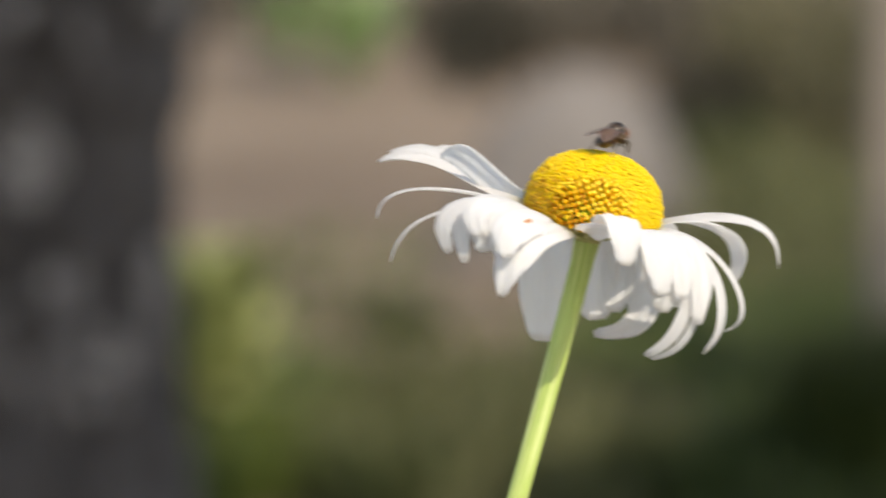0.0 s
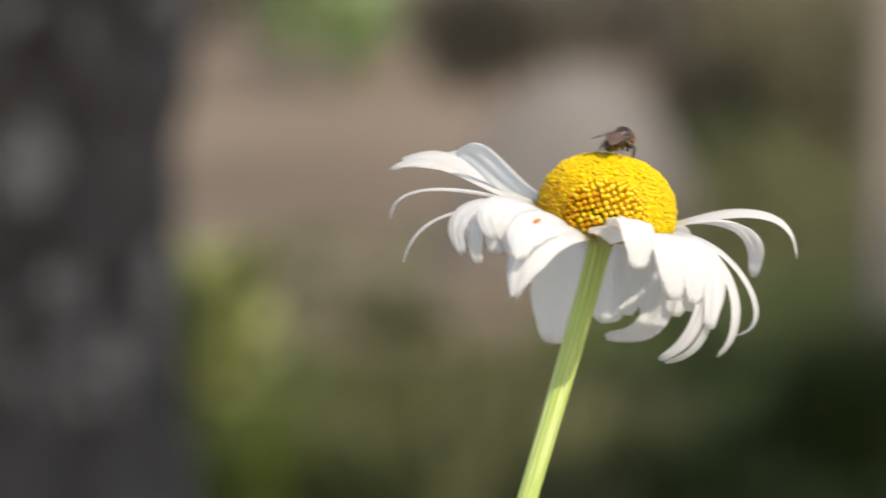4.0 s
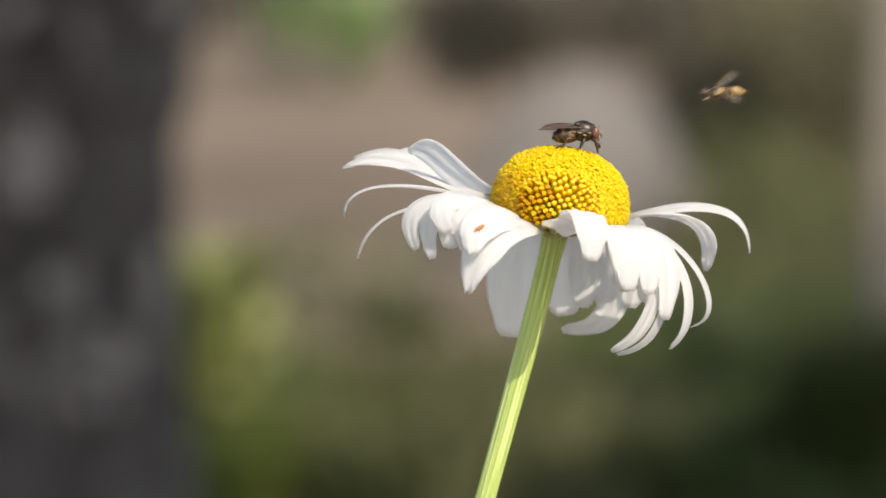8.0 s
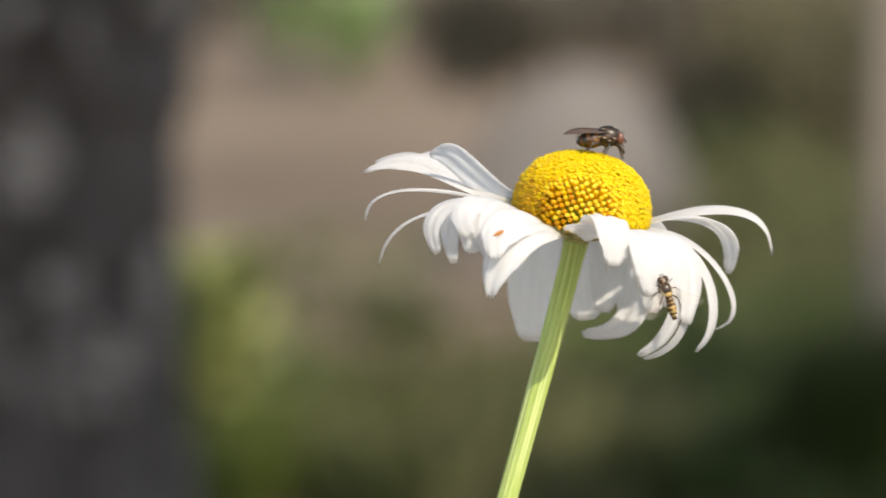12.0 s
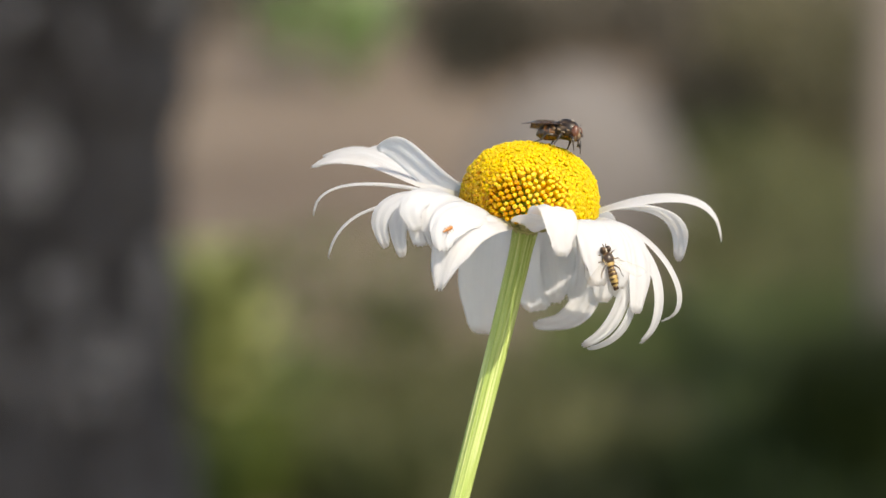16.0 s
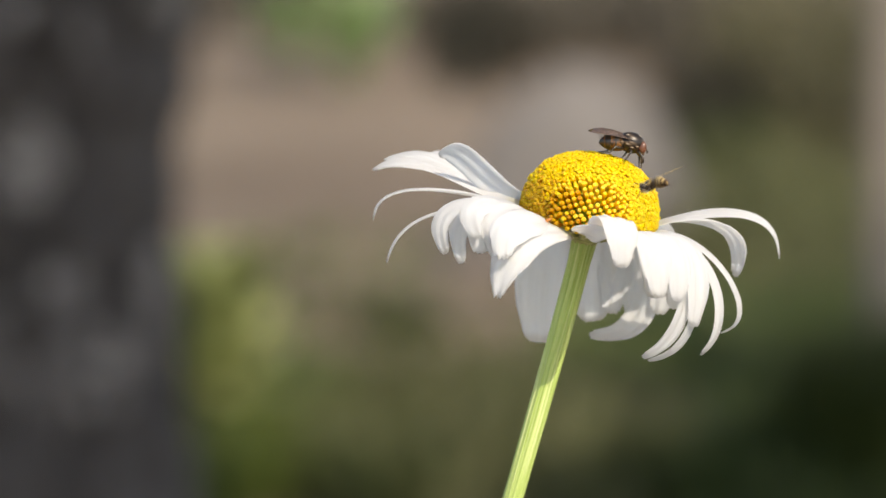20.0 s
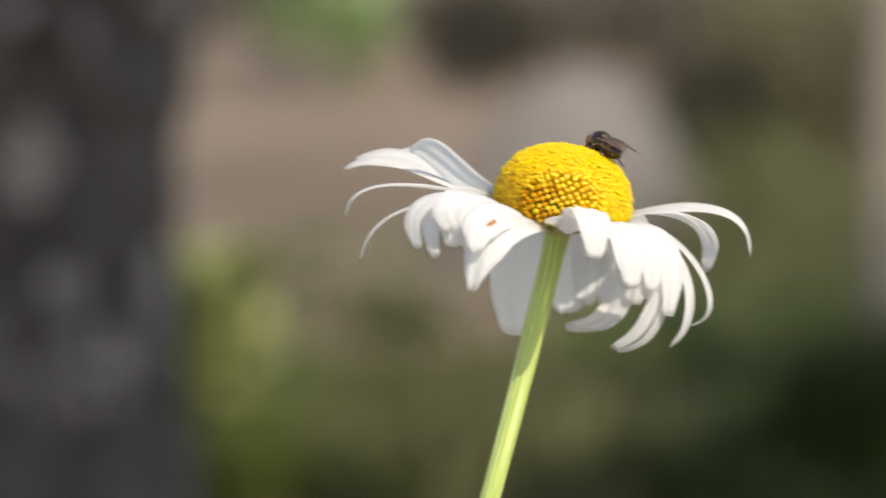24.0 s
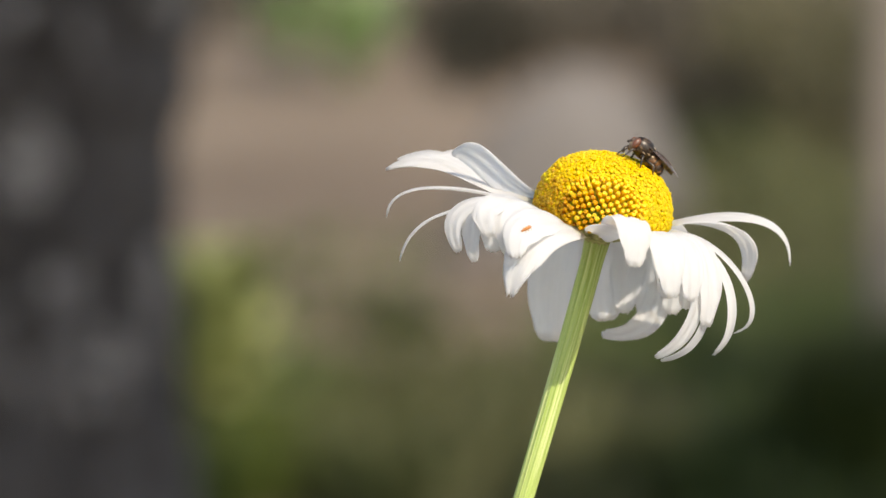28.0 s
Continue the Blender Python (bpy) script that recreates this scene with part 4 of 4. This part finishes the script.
SWAY_E = (23.5, [972, 955, 933, 922, 940, 968, 980, 966, 930, 911, 919, 934, 959, 967, 972, 963, 953, 973, 998, 1016, 1008, 973, 951, 960, 995, 1021, 1013, 996, 989, 998, 1020, 1029, 1026, 1012, 999,
                 1005, 1013, 1026, 1026, 1018, 1006, 998, 1015, 1032, 1038, 1038])
BETWEEN = [(2.75, 1068), (3.07, 958), (3.4, 1062), (3.72, 955), (4.05, 1055), (4.36, 962),
           (12.8, 1003), (13.1, 975), (13.5, 1000), (13.85, 962), (14.2, 986),
           (21.75, 973), (22.1, 998), (22.4, 962), (22.75, 992), (23.1, 955), (23.35, 978)]


def sway_rows():
    rows = list(BETWEEN)
    for start, xs in (SWAY_A, SWAY_B, SWAY_C, SWAY_D, SWAY_E):
        rows += [(round(start + 0.1 * k, 2), x) for k, x in enumerate(xs)]
    return sorted(rows)


def settle(t):
    """How much lower the head hangs, as the wind drops and rises again."""
    return between([(0.0, 2.5), (2.5, 2.5), (4.5, 0.5), (21.5, 0.5), (23.5, -2.5), (28.0, -2.5)], t)[0]


# how much lower the joint hangs than its arc, as the stem nods: seconds, drawing units
NOD = [(0.0, -3.1), (0.5, 1.4), (1.0, 2.2), (1.5, 0.0), (2.0, 3.0), (2.5, 2.6), (4.5, -0.4), (5.0, -7.1), (5.5, -5.6), (6.0, -3.4), (6.5, -1.1), (7.0, 0.0), (7.5, -2.4), (8.0, 0.0), (9.0, 0.0), (9.5, 0.8),
       (10.0, 0.0), (11.0, 0.0), (11.5, 0.4), (12.0, 2.4), (12.5, 1.1), (14.5, -1.8), (15.0, 0.4), (15.5, -0.7), (16.0, 0.0), (16.5, 5.2), (17.0, 3.5), (17.5, 4.0), (18.0, 2.5), (18.5, 2.4), (19.0, -2.7),
       (19.5, -0.6), (20.0, 2.3), (20.5, 1.6), (21.0, 3.3), (21.5, 2.1), (23.5, 0.3), (24.0, -2.1), (24.5, 0.7), (25.0, 1.6), (25.5, 2.3), (26.0, 3.5), (26.5, 1.6), (27.0, 2.7), (27.5, 0.6), (28.0, 1.1)]


def joint_at(t, x):
    return x, 412 + 0.14 * (x - 975) + settle(t) + between(NOD, t)[0]


def speed(t):
    """How fast the joint goes to the right, in drawing units a second."""
    rows = sway_rows()
    return (between(rows, t + 0.1)[0] - between(rows, t - 0.1)[0]) / 0.2


def head_move(t, x):
    """The move of the daisy on its drawing: a shift and a lean about the joint; the head lags behind the stem."""
    jx, jy = joint_at(t, x)
    j0, j1 = drawn(*JOINT), drawn(jx, jy)
    lean = 1.2 * (x - JOINT[0]) / 75 - 0.0026 * speed(t)
    return Matrix.Translation(j1) @ pose(0, 0, 0, 0, lean, 0) @ Matrix.Translation(-j0)


def facing(at, ahead, up):
    f = Vector(ahead).normalized()
    s = Vector(up).cross(f).normalized()
    u = f.cross(s)
    m = Matrix((f, s, u)).transposed().to_4x4()
    m.translation = at
    return m


# the fly on the disc: seconds, right of and below the joint, depth, turn from rightwards to away, nose up, back tipped to the viewer
FLY = [(0.0, 58, -176, -10, 58, 10, 14), (1.7, 51, -175, -10, 60, 10, 14), (2.5, 42, -176, -10, 62, 10, 14), (4.5, 44, -174, -10, 58, 8, 14), (5.0, 45, -177, -10, 55, 7, 14),
       (5.9, 52, -176, -10, 24, 1, 6), (7.1, 57, -171, -10, 6, -1, 0), (8.0, 52, -174, -10, 2, -1, 0), (9.1, 60, -174, -10, 2, -2, 0), (12.0, 57, -173, -10, 4, -2, 0), (12.5, 58, -173, -10, 2, -2, 0),
       (14.5, 73, -170, -10, -24, -5, -8), (16.2, 79, -169, -10, -24, -6, -8), (16.6, 79, -166, -10, -4, -10, 0), (17.0, 73, -169, -10, 10, -4, 6), (18.2, 78, -171, -10, 14, -3, 5),
       (20.0, 82, -168, -10, 6, -14, 3), (20.9, 90, -163, -8, 4, -18, 3), (21.2, 99, -159, -6, 6, -24, 3), (21.5, 102, -155, -4, 10, -30, 3), (22.5, 112, -146, 0, 20, -40, 0),
       (23.5, 128, -133, 6, 40, -45, 0), (23.8, 116, -142, 8, 95, -10, 0), (24.1, 103, -148, 0, 152, 28, 0), (24.4, 102, -150, -8, 176, 36, 0), (25.0, 107, -141, -14, 182, 38, 6),
       (26.0, 107, -141, -16, 194, 40, 6), (28.0, 107, -143, -20, 204, 38, 6)]

# the hoverfly: seconds, place on the drawing, depth, then its heading: right, up, away
HOVER = [(0.0, 2100, 100, 300, -1, -0.1, 0.1), (7.0, 2000, 130, 200, -1, -0.1, 0.1), (7.4, 1600, 165, -60, -1, 0, 0), (7.6, 1497, 151, -140, -1, 0.1, 0), (7.8, 1413, 125, -180, -1, 0, 0), (8.0, 1276, 164, -220, -1, -0.1, 0),
         (8.2, 1199, 202, -240, -1, -0.2, 0), (8.4, 1049, 230, -330, -1, -0.2, 0.1), (8.6, 977, 348, -430, -0.8, -0.3, 0.5), (8.8, 947, 406, -520, -0.6, -0.4, 0.7), (9.0, 901, 420, -560, -0.5, -0.3, 0.8), (9.2, 967, 441, -520, -0.5, 0.3, 0.8),
         (9.4, 1115, 462, -430, -0.3, 0.9, 0.4), (9.6, 1155, 528, -340, -0.2, 1, 0.3), (9.8, 1128, 518, -280, -0.1, 1, 0.3), (10.0, 1181, 540, -280, -0.3, 0.9, 0.3), (10.2, 1372, 515, -270, -0.8, 0.5, 0.2), (10.4, 1336, 490, -260, -0.8, 0.6, 0.2),
         (10.6, 1318, 487, -250, -0.9, 0.35, 0.1), (10.8, 1283, 485, -240, -0.85, 0.5, 0.1), (11.0, 1232, 488, -225, -0.8, 0.6, 0.1), (11.2, 1150, 502, -215, -0.5, 0.85, 0.1)]
# where it sits: seconds, right of and below the joint, depth, heading
SEAT = [(11.4, 180, 100, -210, -0.25, 0.95, 0.05), (12.0, 174, 102, -210, -0.33, 0.94, 0.12), (12.5, 172, 102, -210, -0.30, 0.94, 0.15), (14.5, 167, 79, -200, -0.27, 0.94, 0.2), (16.0, 163, 68, -200, -0.28, 0.94, 0.2), (18.4, 164, 70, -200, -0.28, 0.94, 0.2), (18.8, 182, 62, -195, -0.45, 0.87, 0.2),
        (19.0, 244, 78, -170, -0.6, 0.78, 0.2)]
AWAY = [(19.2, 1247, 439, -220, -0.7, 0.6, 0.3), (19.4, 1074, 329, -260, -0.75, 0.6, 0.3), (19.6, 1059, 306, -260, -0.75, 0.6, 0.3), (19.8, 1054, 258, -330, -0.6, 0.6, 0.5), (20.0, 1156, 326, -430, -0.45, -0.2, 0.85),
        (20.2, 1066, 329, -380, -0.7, -0.3, 0.6), (20.3, 1040, 292, -250, -0.9, -0.4, 0.3), (20.4, 1016, 274, -250, -1, -0.1, 0.3), (20.5, 1006, 323, -260, -0.6, -0.5, 0.6), (20.6, 1020, 440, -270, -0.3, -0.5, 0.8), (20.7, 1000, 663, -280, 0, -0.3, 1),
        (20.8, 1046, 751, -280, 0.1, -0.1, 1), (20.9, 1059, 752, -280, 0.1, 0, 1), (21.0, 1071, 764, -280, 0.1, 0, 1), (21.1, 1079, 776, -280, 0.1, 0, 1), (21.2, 1099, 808, -280, 0.1, 0, 1), (21.4, 1120, 960, -250, 0.2, 0, 1),
        (22.5, 1300, 1500, 100, 0.3, 0, 1), (28.0, 1400, 1700, 200, 0.3, 0, 1)]

# how far the free petals swing against the head: seconds, degrees of the two that reach out, degrees of those that hang
FLUTTER = [(0.0, 2.0, -2.4), (0.5, -3.7, -1.8), (1.0, -3.0, -1.6), (1.5, -1.7, -4.0), (2.0, -3.3, -7.0), (2.5, -3.7, -3.6), (4.5, -5.3, -3.4), (5.0, -3.0, -1.6), (5.5, -1.3, -5.4), (6.0, -1.7, -6.0),
           (6.5, -2.2, -3.6), (7.0, -4.5, -3.2), (7.5, -3.9, -3.2), (8.0, -2.5, -1.9), (8.5, -3.2, -3.4), (9.0, -2.3, -1.9), (9.5, -1.5, -4.4), (10.0, -2.3, -3.9), (10.5, -5.3, -4.2), (11.0, -4.3, -3.6),
           (11.5, -3.6, -3.6), (12.0, -3.9, -4.2), (12.5, -3.0, -1.7), (14.5, -0.7, -1.4), (15.0, -0.7, -1.2), (15.5, -1.3, -1.4), (16.0, -4.3, -1.4), (16.5, -2.6, -2.4), (17.0, -1.6, -2.2), (17.5, -2.6, -3.0),
           (18.0, -3.6, -2.2), (18.5, -4.6, -1.6), (19.0, -4.1, -2.4), (19.5, -3.4, -3.2), (20.0, -3.6, -3.2), (20.5, -3.4, -2.4), (21.0, -3.2, -1.8), (21.5, -2.9, -2.4), (23.5, -0.4, 0.0), (24.0, 0.8, -0.2),
           (24.5, 2.0, 0.4), (25.0, 0, 0.0), (25.5, -3.5, -3.0), (26.0, -1.6, -2.4), (26.5, -3.5, -4.4), (27.0, -4.5, -3.4), (27.5, -3.5, -3.0), (28.0, -0.8, -3.4)]
REACH, HANG, LIFT = (6, 16), (316, 320, 333, 343), (150, 158, 163, 168)
# degrees by which the petals opposite the two that reach out are lifted: the curled one, then those below it
LIFTED = [(0.0, 0.5, 5.5), (0.5, 1.2, 2.0), (1.0, 1.6, 1.6), (1.5, 1.5, 3.0), (2.0, 2.4, 6.4), (2.5, 1.8, 2.5), (4.5, 2.4, 2.4), (5.0, 2.4, 3.4), (6.0, 1.8, 2.0), (8.0, 1.9, 1.9), (10.5, 2.0, 2.2), (12.5, 1.8, 1.8),
          (14.5, 2.0, 2.0), (17.0, 2.1, 2.1), (19.0, 2.0, 2.6), (21.5, 1.8, 1.8), (23.5, 0.8, 0.8), (24.0, 1.4, 1.4), (25.0, 0.0, 0.0), (25.5, 1.6, 1.6), (28.0, 1.4, 1.8)]

# the mite on its petal: seconds, right of and below the joint
MITE_WAY = [(0.0, -90, -24), (2.5, -95, -26), (5.0, -101, -30), (6.6, -105, -21), (8.0, -114, -7), (12.0, -119, -5), (16.0, -116, 1), (17.0, -109, -4), (18.1, -84, -17), (18.7, -50, -24), (19.6, -40, -27),
            (20.6, -64, -30), (21.1, -96, -16), (23.6, -95, -13), (25.0, -107, -9), (28.0, -108, -12)]


def seen(x, y, w):
    """A point of the drawing carried along the line of sight to depth w."""
    k = 1 + w * PX / FAR
    return drawn(784 + (x - 784) * k, 441 + (y - 441) * k, w)


def seat_finder():
    """Where a line straight away from the viewer first meets a petal: depth on the drawing and the surface's normal."""
    back = TO_ROOT.inverted()
    vs, fs = [], []
    for o in daisy.children:
        if o.name.startswith("petal"):
            base = len(vs)
            vs += [back @ v.co for v in o.data.vertices]
            fs += [[base + k for k in f.vertices] for f in o.data.polygons]
    tree_of = BVHTree.FromPolygons(vs, fs)

    def find(x, y):
        place, normal, _, _ = tree_of.ray_cast(drawn(x, y, -700), Vector((0, 1, 0)))
        if place is None:
            return -190.0, Vector((0, -1, 0.2))
        return place.y / PX, (normal if normal.y < 0 else -normal)
    return find


def motions():
    rows = sway_rows()
    seat_at = seat_finder()
    walk(daisy, [(t, SHEET @ head_move(t, x) @ TO_ROOT.inverted()) for t, x in rows])

    for turn in REACH + HANG:
        hinge = TO_ROOT @ (HEAD + (EAST * math.cos(radians(turn)) + NORTH * math.sin(radians(turn))) * (RIM * 0.9))
        walk(PETALS[turn], [(t, Matrix.Translation(hinge) @ pose(0, 0, 0, 0, reach + 1.2 if turn in REACH else hang, 0) @ Matrix.Translation(-hinge)) for t, reach, hang in FLUTTER])

    for turn in LIFT:
        hinge = TO_ROOT @ (HEAD + (EAST * math.cos(radians(turn)) + NORTH * math.sin(radians(turn))) * (RIM * 0.9))
        walk(PETALS[turn], [(t, Matrix.Translation(hinge) @ pose(0, 0, 0, 0, curled if turn == 150 else others, 0) @ Matrix.Translation(-hinge)) for t, curled, others in LIFTED])

    def on_head(t, x, dx, dy, w, ahead, up):
        """A pose that rides on the head, given beside the joint at rest."""
        at = drawn(JOINT[0] + dx, JOINT[1] + dy, w)
        return SHEET @ head_move(t, x) @ facing(at, ahead, up)

    fly_rows = []
    for t, x in rows:
        dx, dy, w, turn, nose, tip = between(FLY, t)
        a, n = radians(turn), radians(nose)
        ahead = Vector((math.cos(a) * math.cos(n), math.sin(a) * math.cos(n), math.sin(n)))
        up = Vector((0.15, -math.sin(radians(tip)), 1))
        fly_rows.append((t, on_head(t, x, dx, dy, w, ahead, up) @ pose(7 * PX, 0, 0)))
    walk(fly, fly_rows)

    hover_rows = [(t, SHEET @ facing(seen(px, py, w), (h0, h2, h1), (0, -0.5, 0.85) if abs(h1) < 0.75 else (0, -1, 0.3))) for t, px, py, w, h0, h1, h2 in HOVER]
    for t, x in rows:
        if 11.35 < t < 19.05:
            dx, dy, w, h0, h1, h2 = between(SEAT, t)
            on_petal = seat_at(JOINT[0] + dx, JOINT[1] + dy)[0] - 15
            w = on_petal if t < 18.65 else min(on_petal, w - 30)
            hover_rows.append((t, on_head(t, x, dx, dy, w, (h0, h2, h1), (0.25, -1, 0.3))))
    hover_rows += [(t, SHEET @ facing(seen(px, py, w), (h0, h2, h1), (0, -0.5, 0.85) if abs(h1) < 0.75 else (0, -1, 0.3))) for t, px, py, w, h0, h1, h2 in AWAY]
    walk(hoverfly, hover_rows)

    mite_rows = []
    for t, x in rows:
        dx, dy = between(MITE_WAY, t)
        w, up = seat_at(JOINT[0] + dx, JOINT[1] + dy)
        mite_rows.append((t, on_head(t, x, dx, dy, w - 4, (-0.85, -0.20, -0.45), up)))
    walk(mite, mite_rows)


motions()
